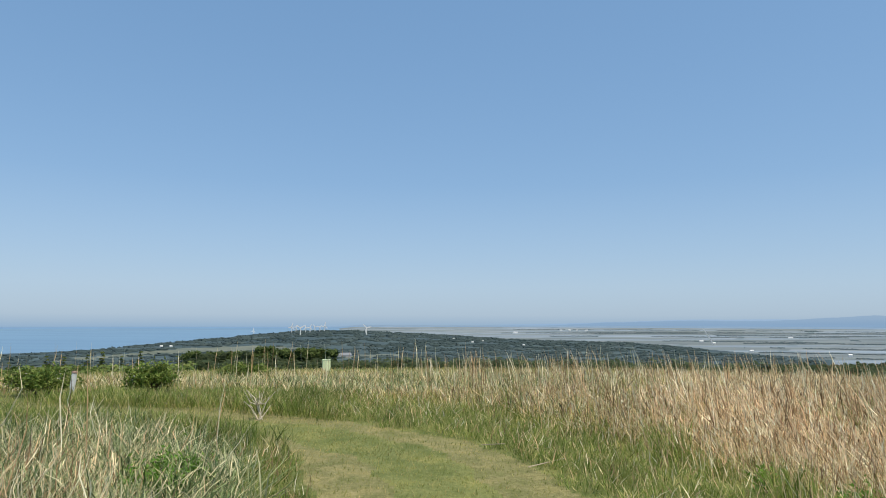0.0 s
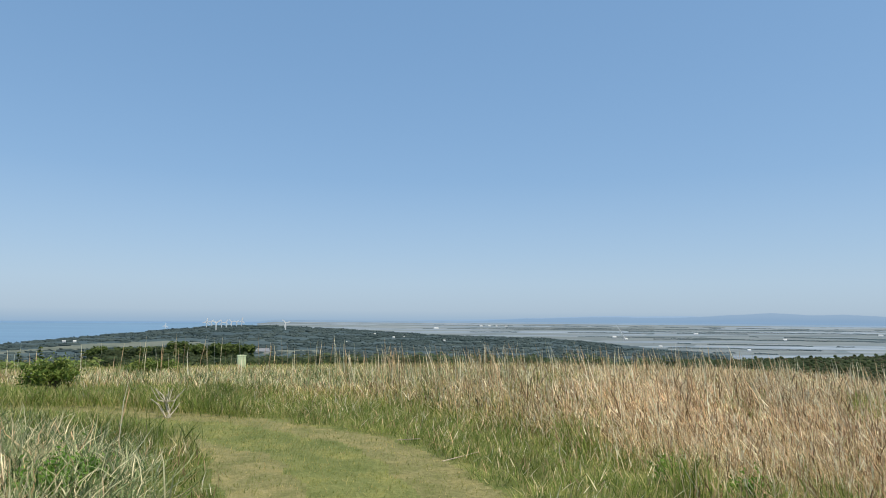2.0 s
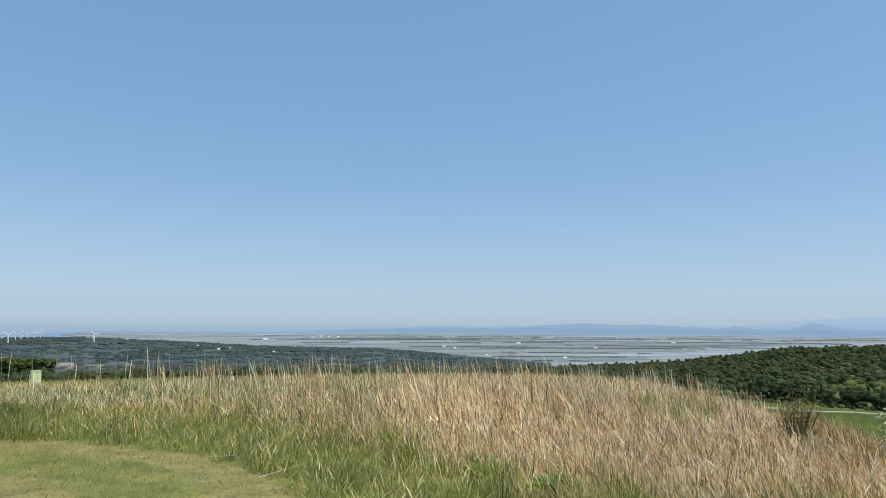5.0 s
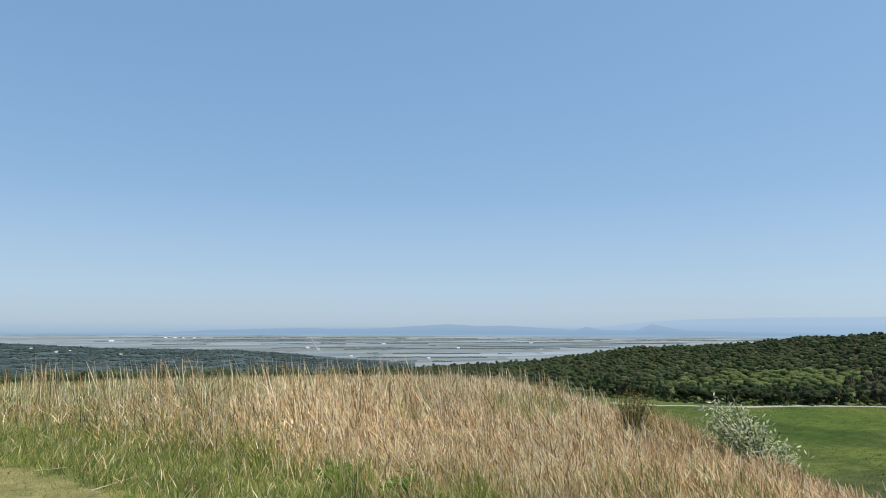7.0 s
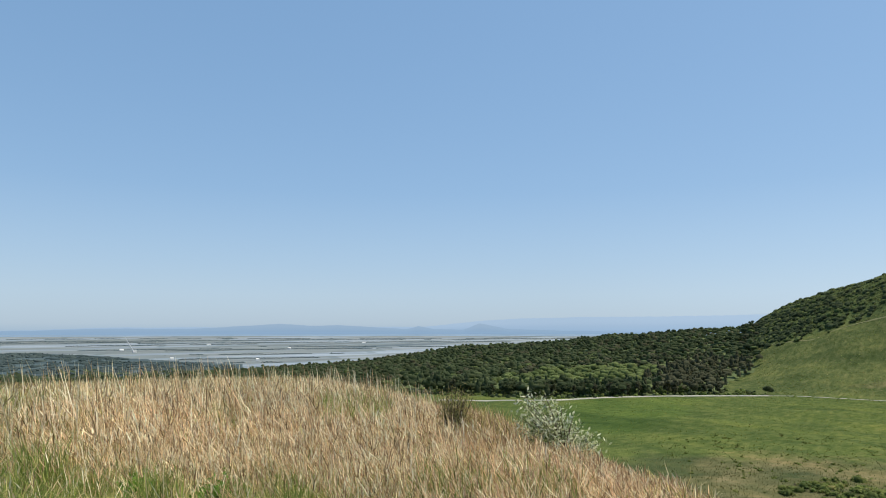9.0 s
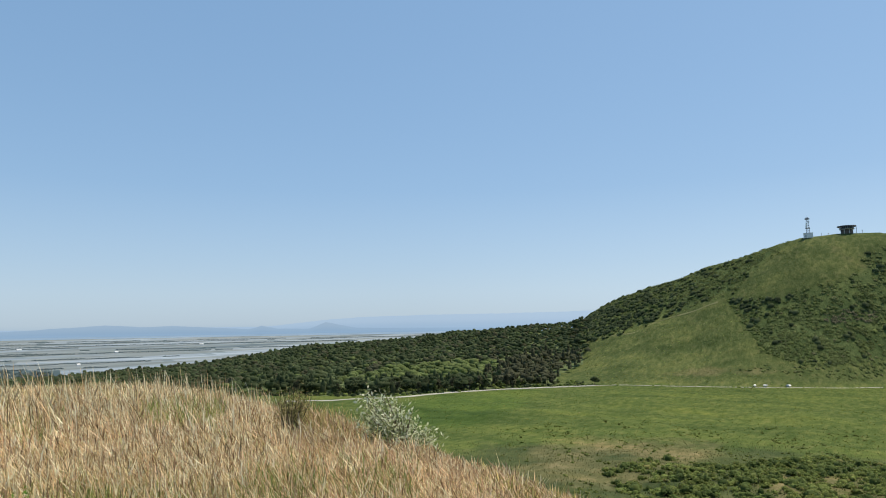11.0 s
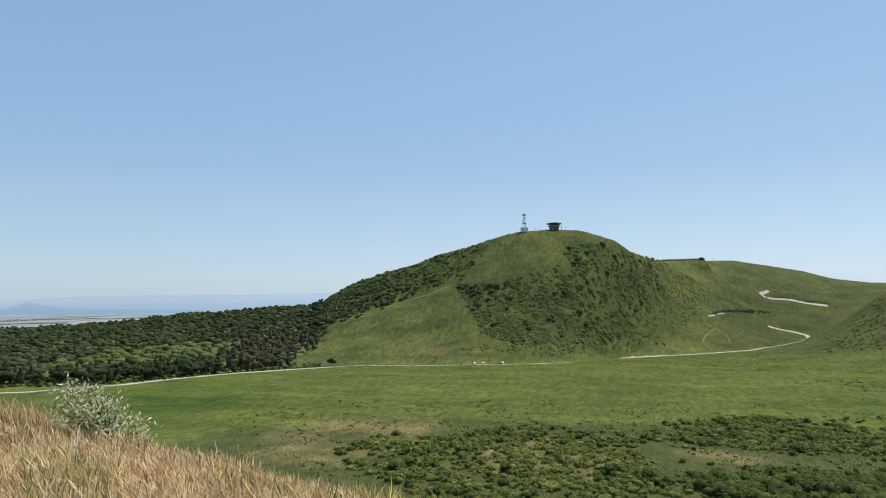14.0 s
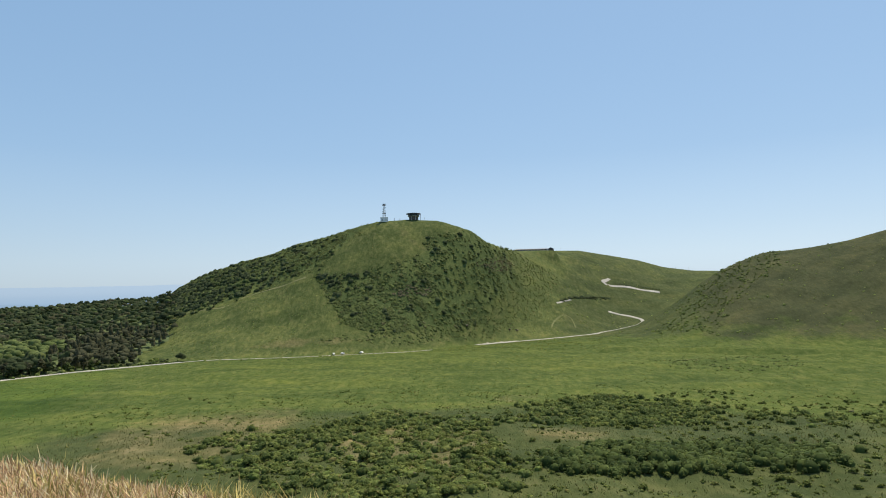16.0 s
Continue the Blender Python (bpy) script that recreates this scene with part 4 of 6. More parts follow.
batch = []
x, y = scatter(130000, -40, 30, 4.5, 17, lambda x, y: off_track(x, y) < 1.7 + 0.3 * waves(x, y, 2.2))
d = off_track(x, y)
thin = rng.uniform(0, 1, len(x)) < np.where(np.abs(d - 0.8) < 0.38, 0.55, 1.0) * (0.75 + 0.5 * waves(x, y, 1.1, 3.0))
x, y = x[thin], y[thin]
batch.append(blades(x, y, rng.uniform(0.02, 0.055, len(x)), rng.uniform(0.006, 0.012, len(x)), rng.uniform(0.9, 2.2, len(x)), (0, 0), 0.4, short=True))
x, y = scatter(3500, -45, -14, 12, 30, None)
batch.append(blades(x, y, rng.uniform(0.1, 0.35, len(x)), rng.uniform(0.01, 0.02, len(x)), rng.uniform(0.3, 0.9, len(x)), (0, 0), 0.5))
grass("mown_grass", "short mown grass of the two-rutted track", MAT["mown"], batch)


# ---- trees and bushes ----
def foliage(lobes, per_lobe, leaf, spread=0.35):
    """Leaf clumps round a set of lobes (x, y, z, radius, flatness): bent quads with gaps between. Returns points and quads."""
    pts = []
    for cx, cy, cz, r, flat in lobes:
        d = rng.normal(size=(per_lobe, 3))
        d /= np.linalg.norm(d, axis=1, keepdims=True)
        d[:, 2] = np.where(d[:, 2] < -0.35, -d[:, 2], d[:, 2])
        c = np.array((cx, cy, cz)) + d * np.array((r, r, r * flat)) * rng.uniform(1 - spread, 1.08, (per_lobe, 1))
        n = d * 0.6 + rng.normal(size=(per_lobe, 3)) * 0.45 + np.array((0, 0, 1.0))
        n /= np.linalg.norm(n, axis=1, keepdims=True)
        u = np.cross(n, rng.normal(size=(per_lobe, 3)))
        u /= np.linalg.norm(u, axis=1, keepdims=True)
        w = np.cross(n, u)
        s = leaf * rng.uniform(0.6, 1.4, (per_lobe, 1))
        pts.append(np.stack([c - u * s, c - w * s * 0.6, c + u * s, c + w * s * 0.6], 1))
    v = np.concatenate(pts).reshape(-1, 3)
    return v, np.arange(len(v)).reshape(-1, 4)


def dome(cx, cy, cz, r, flat, sides=4):
    """A lumpy closed cap: the body of a clump, inside its leaves."""
    t = np.arange(sides) * 2 * np.pi / sides + rng.uniform(0, 1)
    rings = []
    for up in (-0.45, 0.32, 1.02):
        q = r * rng.uniform(0.85, 1.1, sides)
        rings.append(np.stack([cx + q * np.cos(up) * np.cos(t), cy + q * np.cos(up) * np.sin(t), cz + q * flat * np.sin(up)], -1))
    k = np.arange(sides)
    f = [np.stack([l * sides + k, l * sides + (k + 1) % sides, l * sides + sides + (k + 1) % sides, l * sides + sides + k], -1) for l in range(2)]
    top = 2 * sides + np.arange(sides)
    f.append(np.array([top] if sides == 4 else [top[:4], top[[0, 3, 4, 5]]]))
    return np.concatenate(rings), np.concatenate(f)


def clump(lobes, per_lobe, leaf, body=0.86):
    """Loose leaves over shaded bodies; body: how far these fill the lobes, and at 0.95 or more they are rounder."""
    vs, fs, n = [], [], 0
    for cx, cy, cz, r, flat in lobes:
        v, f = dome(cx, cy, cz, r * body, flat, 6 if body > 0.94 else 4)
        vs.append(v)
        fs.append(f + n)
        n += len(v)
    v, f = foliage(lobes, per_lobe, leaf, 0.16 if body < 0.94 else 0.06)
    return np.concatenate(vs + [v]), np.concatenate(fs + [f + n])


def crown_lobes(h, r, base=0.3, n=7):
    out = [(0, 0, h * 0.62, r * 0.75, 1.0)]
    for k in range(n):
        t = rng.uniform(0, 2 * np.pi)
        q = rng.uniform(0.35, 0.75) * r
        out.append((q * np.cos(t), q * np.sin(t), h * rng.uniform(base + 0.15, 0.85), r * rng.uniform(0.3, 0.55), 0.85))
    return out


def cover(name, label, material, x, y, make, category="woodland", lie=0.0):
    """Many growths that nobody could count, in one mesh; make(): points and quads of one; lie: how far they follow the slope."""
    kinds = [make() for _ in range(6)]
    which, turn, size = rng.integers(0, 6, len(x)), rng.uniform(0, 2 * np.pi, len(x)), rng.uniform(0.6, 1.45, len(x))
    z = height(x, y)
    gx, gy = (height(x + 1, y) - height(x - 1, y)) / 2, (height(x, y + 1) - height(x, y - 1)) / 2
    hold = lie * np.minimum(1, 0.75 / np.maximum(np.hypot(gx, gy), 0.01))
    gx, gy = gx * hold, gy * hold
    vs, fs, n = [], [], 0
    for k, (v, f) in enumerate(kinds):
        m = which == k
        if not m.any():
            continue
        c, s = np.cos(turn[m])[:, None], np.sin(turn[m])[:, None]
        g = size[m][:, None]
        px, py = (v[None, :, 0] * c - v[None, :, 1] * s) * g, (v[None, :, 0] * s + v[None, :, 1] * c) * g
        p = np.stack([px + x[m][:, None], py + y[m][:, None], v[None, :, 2] * g ** 0.6 + z[m][:, None] + px * gx[m][:, None] + py * gy[m][:, None]], -1)
        vs.append(p.reshape(-1, 3))
        fs.append(((np.arange(m.sum()) * len(v))[:, None, None] + f[None]).reshape(-1, 4) + n)
        n += len(vs[-1])
    ob = new(name, mesh_from(name, np.concatenate(vs), np.concatenate(fs), [material], None, True))
    return tagged(ob, label, category, kind="stuff")


def slope_of(x, y):
    return np.degrees(np.arctan2(height(x, y) - EYE, np.hypot(x, y)))


def rim_share(x, y):
    """0 at the foot of the rim, 1 on its crest."""
    a = bearing_of(x, y)
    f, c = np.interp(a, RIM[:, 0], RIM[:, 1]), np.interp(a, RIM[:, 0], RIM[:, 2])
    return (np.hypot(x, y) - f) / (c - f)


def wood_tree():
    """A rounded crown of a few uneven lobes."""
    h, r = rng.uniform(8.8, 11.4), rng.uniform(2.3, 3.5)
    lobes = [(0, 0, h * 0.62, r, rng.uniform(0.5, 0.75))]
    for k in range(rng.integers(0, 2)):
        t, q = rng.uniform(0, 6.28), r * rng.uniform(0.5, 0.9)
        lobes.append((q * np.cos(t), q * np.sin(t), h * rng.uniform(0.5, 0.85), r * rng.uniform(0.35, 0.65), 0.9))
    return clump(lobes, 5, 0.5, 0.97)


def spire_tree():
    h, r = rng.uniform(8.0, 12.5), rng.uniform(1.6, 2.5)
    return clump([(0, 0, h * 0.35, r, 1.6), (rng.uniform(-0.5, 0.5), rng.uniform(-0.5, 0.5), h * 0.6, r * 0.75, 1.8), (0, 0, h * 0.8, r * 0.42, 2.4)], 6, 0.5, 0.95)


def underwood():
    return clump([(0, 0, 0.6, 1.4, 0.9), (1.2, 0.6, 0.4, 1.0, 0.9)], 8, 0.4, 0.95)


# the broadleaf wood on the rim; its edge climbs in a slant to the foot of the hill's shoulder
def in_wood(x, y):
    u, e = rim_share(x, y), slope_of(x, y)
    a = bearing_of(x, y) + 0.35 * waves(x, y, 45) + 0.2 * waves(x, y, 15, 2.0)
    return (u > 0.0) & (u < np.interp(a, [69.8, 70.8], [1.08, 0.85])) & (a < np.interp(e, *WOOD_EDGE))


x, y = scatter(10800, 26, 73, 470, 1060, in_wood)
a, e, s = bearing_of(x, y), slope_of(x, y), rim_share(x, y)
light = inside(a, e + 0.15 * waves(x, y, 60), [(49, -5.2), (52, -4.3), (56, -3.75), (60, -3.45), (63.5, -3.4), (64.5, -3.9), (62, -4.6), (56, -5.0)])
front = (s < 0.12 + 0.06 * waves(x, y, 50)) & (a > 44) & ~light
dark = (~light) & (s < 0.36 + 0.08 * waves(x, y, 40)) & (a > 63.3 + waves(x, y, 50, 1.0))
rest = ~light & ~dark & ~front
few = rest & (rng.uniform(0, 1, len(x)) < 0.12 + 0.5 * waves(x, y, 110, 2.0) + 0.2 * waves(x, y, 40, 1.0))
pale = rest & ~few & (rng.uniform(0, 1, len(x)) < 0.05 + 0.5 * waves(x, y, 90, 5.0))
rest &= ~few & ~pale
cover("broadleaf_wood", "dense green broadleaf wood on the rim slope", MAT["canopy"], x[rest], y[rest], wood_tree)
cover("broadleaf_wood", "taller dark trees among the broadleaf wood", MAT["canopy_dark"], x[few], y[few], wood_tree)
cover("broadleaf_wood", "paler green trees among the broadleaf wood", MAT["canopy_light"], x[pale], y[pale], wood_tree)
cover("young_wood", "light green young trees within the wood", MAT["young_canopy"], x[light], y[light], wood_tree)
pick = rng.uniform(0, 1, len(x)) < 0.28
cover("dark_wood", "dark brownish-green slender trees at the edge of the wood", MAT["canopy_dark"], x[dark & pick], y[dark & pick], spire_tree)
cover("dark_wood", "dark brownish-green round trees at the edge of the wood", MAT["canopy_dark"], x[dark & ~pick], y[dark & ~pick], wood_tree)
m = front & ~dark & pick
cover("wood_edge", "mixed round trees along the foot of the wood", MAT["canopy"], x[front & ~dark & ~pick], y[front & ~dark & ~pick], wood_tree)
cover("wood_edge", "mixed slender trees along the foot of the wood", MAT["canopy"], x[m], y[m], spire_tree)
x, y = scatter(3400, 40, 71, 450, 580, lambda x, y: (rim_share(x, y) > -0.012) & (rim_share(x, y) < 0.05) & (waves(x, y, 30, 4.0) + 0.6 * waves(x, y, 9) > -0.1))
cover("wood_edge", "low leafy bushes along the foot of the wood", MAT["scrub"], x[::2], y[::2], underwood, "scrub")
cover("wood_edge", "low dark bushes along the foot of the wood", MAT["canopy"], x[1::2], y[1::2], underwood, "scrub")


def scrub_bush():
    """One low bush, flattened by the wind."""
    return foliage([(0, 0, 0.1, rng.uniform(0.8, 1.9), rng.uniform(0.3, 0.55))], 20, 0.5)


# scrub on the big hill
x, y = scatter(50000, 69, 103, 560, 880, lambda x, y: (rim_share(x, y) > 0.0) & (rim_share(x, y) < 1.0))
a, e = bearing_of(x, y) + 0.25 * waves(x, y, 40) + 0.2 * waves(x, y, 13, 2.0), slope_of(x, y) + 0.2 * waves(x, y, 50, 1.0) + 0.12 * waves(x, y, 15)
face, flank = inside(a, e, FACE), inside(a + 0.5 * waves(x, y, 33, 2.0), e + 0.35 * waves(x, y, 24, 3.0), SHOULDER)
thick = np.interp(a, [70, 82, 86, 91, 95, 99], [0.75, 0.95, 0.9, 0.7, 0.55, 0.5]) * np.where(face, np.interp(e, [-3, 1, 2.5, 5], [1.15, 1.0, 0.8, 0.6]), 1.0)
dense = rng.uniform(0, 1, len(x)) < 0.6 * thick + 0.42 * waves(x, y, 45, 3.0) + 0.36 * waves(x, y, 17, 1.0)
twig = (np.minimum(((a - 90.2) / 1.9) ** 2 + ((e - 0.3) / 0.5) ** 2, ((a - 97.6) / 1.6) ** 2 + ((e - 2.4) / 0.7) ** 2) + 0.5 * waves(x, y, 15) < 0.9) & face & (rng.uniform(0, 1, len(x)) < 0.8)
m = face & dense & ~twig
shade = rng.uniform(0, 1, len(x)) < np.interp(a, [83, 87, 92, 99], [0.5, 0.3, 0.05, 0.05]) + 0.4 * waves(x, y, 60, 6.0)
cover("hillside_scrub", "green scrub covering the face of the hill", MAT["hill_scrub"], x[m & ~shade], y[m & ~shade],
      lambda: clump([(0, 0, 0.0, rng.uniform(1.2, 2.4), rng.uniform(0.24, 0.38))], 14, 0.5, 0.84), "scrub", 0.85)
cover("hillside_scrub", "darker bushes among the scrub on the hill", MAT["deep_leaf"], x[m & shade], y[m & shade], lambda: clump([(0, 0, 0.0, rng.uniform(1.0, 2.2), 0.38)], 12, 0.48), "scrub", 0.8)
cover("bare_scrub", "grey leafless scrub patches on the hill", MAT["twig_scrub"], x[twig], y[twig], scrub_bush, "scrub", 0.7)
big = (face | inside(a, e, [(94, 5.0), (96.6, 4.3), (98.4, 2.2), (99.6, 0.4), (98, 0.2), (96, 2.2)])) & (rng.uniform(0, 1, len(x)) < 0.008 + 0.11 * np.maximum(waves(x, y, 52, 2.5) + 0.4 * waves(x, y, 19, 4.0) - 0.25, 0) + 0.14 * (inside(a, e, [(82.4, 1.9), (83, 0.9), (85, 1.1), (87.4, 1.9), (86, 2.3)])))
cover("hillside_scrub", "rounded dark shrubs grouped on the face of the hill", MAT["canopy"], x[big], y[big], lambda: clump([(0, 0, 0.5, rng.uniform(1.3, 2.4), 0.75), (1.4, 0.5, 0.3, 1.2, 0.75)], 6, 0.5, 0.96), "scrub", 0.5)
# the shoulder: tall growth where the wood ends, lower and thinner towards the summit
tallness = np.interp(a, [69, 74, 80, 86], [1.0, 0.75, 0.5, 0.3])
loose = waves(x, y, 38, 4.0) + 0.5 * waves(x, y, 14, 1.0) > np.interp(a, [70, 74, 80, 87], [-1.5, -0.7, -0.25, 0.05])
m = flank & loose & (rng.uniform(0, 1, len(x)) < 0.3 * tallness) & (a < 80) & (rim_share(x, y) < 0.86)
cover("flank_wood", "rounded trees running up the hill's shoulder", MAT["canopy"], x[m][::2], y[m][::2], lambda: clump([(0, 0, 1.0, 2.2, 0.8), (1.6, 0.5, 0.8, 1.5, 0.8)], 5, 0.5, 0.96), "scrub", 0.6)
cover("flank_wood", "lighter rounded trees running up the hill's shoulder", MAT["canopy_light"], x[m][1::4], y[m][1::4], lambda: clump([(0, 0, 0.9, 2.0, 0.8), (1.4, 0.5, 0.7, 1.4, 0.8)], 5, 0.5, 0.96), "scrub", 0.6)
m = flank & loose & dense & (rng.uniform(0, 1, len(x)) < 0.2)
cover("flank_scrub", "lighter green bushes along the hill's shoulder", MAT["canopy_light"], x[m][::3], y[m][::3], lambda: clump([(0, 0, 0.4, rng.uniform(1.4, 2.2), 0.7)], 6, 0.5, 0.95), "scrub", 0.6)
m &= rng.uniform(0, 1, len(x)) < np.interp(a, [70, 76, 86], [0.9, 0.6, 0.35])
cover("flank_scrub", "green bushes along the hill's shoulder", MAT["canopy"], x[m], y[m], lambda: clump([(0, 0, 0.4, rng.uniform(1.4, 2.2), 0.7), (1.5, 0.4, 0.3, 1.2, 0.7)], 6, 0.5, 0.95), "scrub", 0.6)
m = flank & (rng.uniform(0, 1, len(x)) < 0.36)
cover("flank_scrub", "low light green bushes along the hill's shoulder", MAT["hill_scrub"], x[m], y[m], scrub_bush, "scrub", 0.7)
# low growth fading out from the scrub's lower and right-hand edges
m = ~face & ~flank & inside(a, e, [(82, -3.6), (90, -4.2), (97, -3.8), (101, -2.0), (103, 1.0), (102, 3.0), (98, 4.4), (97, -0.8), (93, -3)]) & (rng.uniform(0, 1, len(x)) < 0.22 + 0.25 * waves(x, y, 40))
cover("hillside_scrub", "thin low scrub on the grassy slope", MAT["hill_scrub"], x[m], y[m], lambda: clump([(0, 0, 0.15, 1.2, 0.6)], 8, 0.35), "scrub", 0.95)


def on_land(bearing, slope, near=140.0):
    """The distance at which the ground, seen from the standpoint, first rises to that slope in degrees."""
    r = np.geomspace(near, 4800, 4000)
    x, y = r * math.sin(radians(bearing)), r * math.cos(radians(bearing))
    hit = np.nonzero(np.degrees(np.arctan2(height(x, y) - EYE, r)) >= slope)[0]
    return float(r[hit[0]]) if len(hit) else 4800.0


def ribbon(name, label, material, line, wide, lift=0.25, category="road"):
    """A road or trail along (bearing, distance) corners, following the ground."""
    pts = [Vector((r * math.sin(radians(a2)), r * math.cos(radians(a2)), 0)) for a2, r in line]
    fine = []
    for k in range(len(pts) - 1):
        p0, p1, p2, p3 = pts[max(k - 1, 0)], pts[k], pts[k + 1], pts[min(k + 2, len(pts) - 1)]
        n = max(3, int((p2 - p1).length / 4))
        for q2 in range(n):
            t = q2 / n
            fine.append(0.5 * ((2 * p1) + (p2 - p0) * t + (2 * p0 - 5 * p1 + 4 * p2 - p3) * t * t + (3 * p1 - p0 - 3 * p2 + p3) * t ** 3))
    fine.append(pts[-1])
    bm = bmesh.new()
    rows = []
    for k, p in enumerate(fine):
        d = (fine[min(k + 1, len(fine) - 1)] - fine[max(k - 1, 0)]).normalized()
        s = Vector((d.y, -d.x, 0)) * (wide / 2)
        row = []
        for f, dz in ((-1.15, -0.5), (-1, 0), (-0.33, 0), (0.33, 0), (1, 0), (1.15, -0.5)):
            row.append(bm.verts.new((p.x + s.x * f, p.y + s.y * f, float(height(p.x + s.x * f, p.y + s.y * f)) + lift + dz)))
        rows.append(row)
    for a2, b3 in zip(rows[:-1], rows[1:]):
        for k in range(5):
            bm.faces.new((a2[k], a2[k + 1], b3[k + 1], b3[k]))
    bmesh.ops.recalc_face_normals(bm, faces=bm.faces)
    me = bpy.data.meshes.new(name)
    bm.to_mesh(me)
    bm.free()
    me.materials.append(material)
    return tagged(new(name, me), label, category, kind="structure")


MAT["trail"] = ground_material("trail", [(0.3, (0.10, 0.115, 0.048)), (0.7, (0.155, 0.155, 0.075))], 0.8, 0.05, [(0.3, (0.8, 0.85, 0.8)), (0.7, (1.1, 1.1, 1.1))], 0.3)
MAT["dry_trail"] = ground_material("dry_trail", [(0.3, (0.13, 0.14, 0.066)), (0.7, (0.20, 0.195, 0.10))], 0.8, 0.05, [(0.3, (0.8, 0.85, 0.8)), (0.7, (1.1, 1.1, 1.1))], 0.3)
MAT["gravel"] = ground_material("gravel", [(0.3, (0.3, 0.28, 0.24)), (0.7, (0.42, 0.4, 0.35))], 1.2, 0.08, [(0.3, (0.85, 0.85, 0.85)), (0.7, (1.1, 1.1, 1.1))], 0.3)

ribbon("road", "pale country road crossing the basin below the wood", MAT["asphalt"],
       [(46, 462), (51, 458), (55.6, 464), (59.5, 488), (63.7, 508), (68.3, 526), (71.8, 541)], 4.0, 0.3)
ribbon("road", "pale country road along the foot of the hill", MAT["asphalt"],
       [(71.8, 541), (74, 548), (78.6, 541), (83.3, 543), (87.6, 551), (90, 558), (92, 572)], 2.5, 0.1)
ribbon("road", "pale winding road climbing to the saddle in hairpins", MAT["asphalt"],
       [(95.7, 614), (97.6, 634), (99.6, 656), (102.1, 688), (105, 740), (106.6, 782), (108.4, on_land(108.4, -2.97)), (109.2, on_land(109.2, -2.7)), (109.5, on_land(109.5, -2.5)), (108.7, on_land(108.7, -2.18)),
        (106.8, on_land(106.8, -1.72))], 4.2, 0.3)
ribbon("road", "pale upper bend of the hillside road", MAT["asphalt"],
       [(106.95, on_land(106.95, 0.98)), (106.45, on_land(106.45, 0.72)), (107.7, on_land(107.7, 0.34)), (109.6, on_land(109.6, 0.0)), (110.9, on_land(110.9, -0.2))], 4.2, 0.3)
ribbon("road", "short glimpse of the hillside road", MAT["asphalt"], [(102.6, on_land(102.6, -0.93)), (103.2, on_land(103.2, -0.8)), (103.8, on_land(103.8, -0.68))], 1.5, 0.2)
ribbon("trail", "dry grassy trail along the shoulder of the hill", MAT["dry_trail"],
       [(71.2, on_land(71.2, -1.45)), (74, on_land(74, -0.78)), (76.3, on_land(76.3, -0.05)), (78.6, on_land(78.6, 0.68)), (80.2, on_land(80.2, 1.15)), (81.5, on_land(81.5, 1.62))], 1.7, 0.1, "trail")
ribbon("trail", "faint looping wheel tracks on the slope", MAT["trail"],
       [(a2, on_land(a2, e2)) for a2, e2 in ((102.1, -3.0), (102.4, -2.4), (103.1, -1.95), (103.8, -2.3), (104.1, -3.0))], 1.6, 0.12, "trail")


def brush_line(label, line, n, material, size, spread=0.05):
    """Low bushes in a row along (bearing, slope) corners."""
    line = np.array(line)
    a2 = rng.uniform(line[0, 0], line[-1, 0], n)
    r2 = np.array([on_land(q, float(np.interp(q, line[:, 0], line[:, 1])) + float(rng.normal(0, spread)), 500.0) for q in a2])
    cover("road_brush", label, material, r2 * np.sin(np.radians(a2)), r2 * np.cos(np.radians(a2)), lambda: clump([(0, 0, 0.2, rng.uniform(0.6, 1.1) * size, 0.6)], 8, 0.4), "scrub", 0.7)


brush_line("dark low bushes on the bank beside the hillside road", [(102.9, -0.72), (104.2, -0.5), (107.0, -0.62)], 110, MAT["canopy"], 2.0)
brush_line("dark low bushes above the upper bend of the road", [(107.6, 0.52), (109.6, 0.2), (111.0, -0.02)], 60, MAT["canopy"], 1.2)
brush_line("low bushes and rank grass on the verge of the valley road", [(72.4, -4.9), (78.6, -4.95), (82.5, -4.93), (88, -4.8)], 70, MAT["scrub"], 0.7, 0.12)
brush_line("light green bushes at the foot of the wood by the road", [(67.6, -4.95), (69.5, -4.9), (71.8, -4.86)], 40, MAT["canopy_light"], 1.6)
ribbon("pavement", "gravel car park beside the hillside road", MAT["gravel"], [(96.2, 627), (97.5, 641), (99.2, 660)], 6.0, 0.2, "car park")


# ---- trees that can be told apart ----
def tree(name, label, h, r, leaf_mat, group, conifer=False, leaf=0.7, lobes=10, per=26):
    """Tapered trunk with limbs and a broken crown."""
    top = tagged(new(name), label, "tree", group)
    bm = rod_bm((0, 0, -0.3), (0, 0, h * 0.8), h * 0.022, h * 0.007, 8)
    for k in range(7):
        t = k * 2.4
        z0 = h * (0.3 + 0.07 * k)
        rod_bm((0, 0, z0), (r * 0.6 * math.cos(t), r * 0.6 * math.sin(t), z0 + h * (0.02 if conifer else 0.14)), h * 0.007, h * 0.002, 5, bm)
    part("trunk", bm, MAT["bark"], top, "dark bark")
    if conifer:
        ls = []
        for k in range(9):
            f = k / 8
            q = r * (1 - 0.9 * f)
            for w2 in range(max(1, int(6 * (1 - f)))):
                t = rng.uniform(0, 2 * np.pi)
                ls.append((q * 0.55 * np.cos(t), q * 0.55 * np.sin(t), h * (0.16 + 0.8 * f), max(q * 0.5, 0.22), 0.5))
        v, f = clump(ls, 8, leaf * 0.5)
    else:
        v, f = clump(crown_lobes(h, r, 0.2, lobes), per, leaf * 0.7)
    np_part("crown", v, f, leaf_mat, top)
    return top


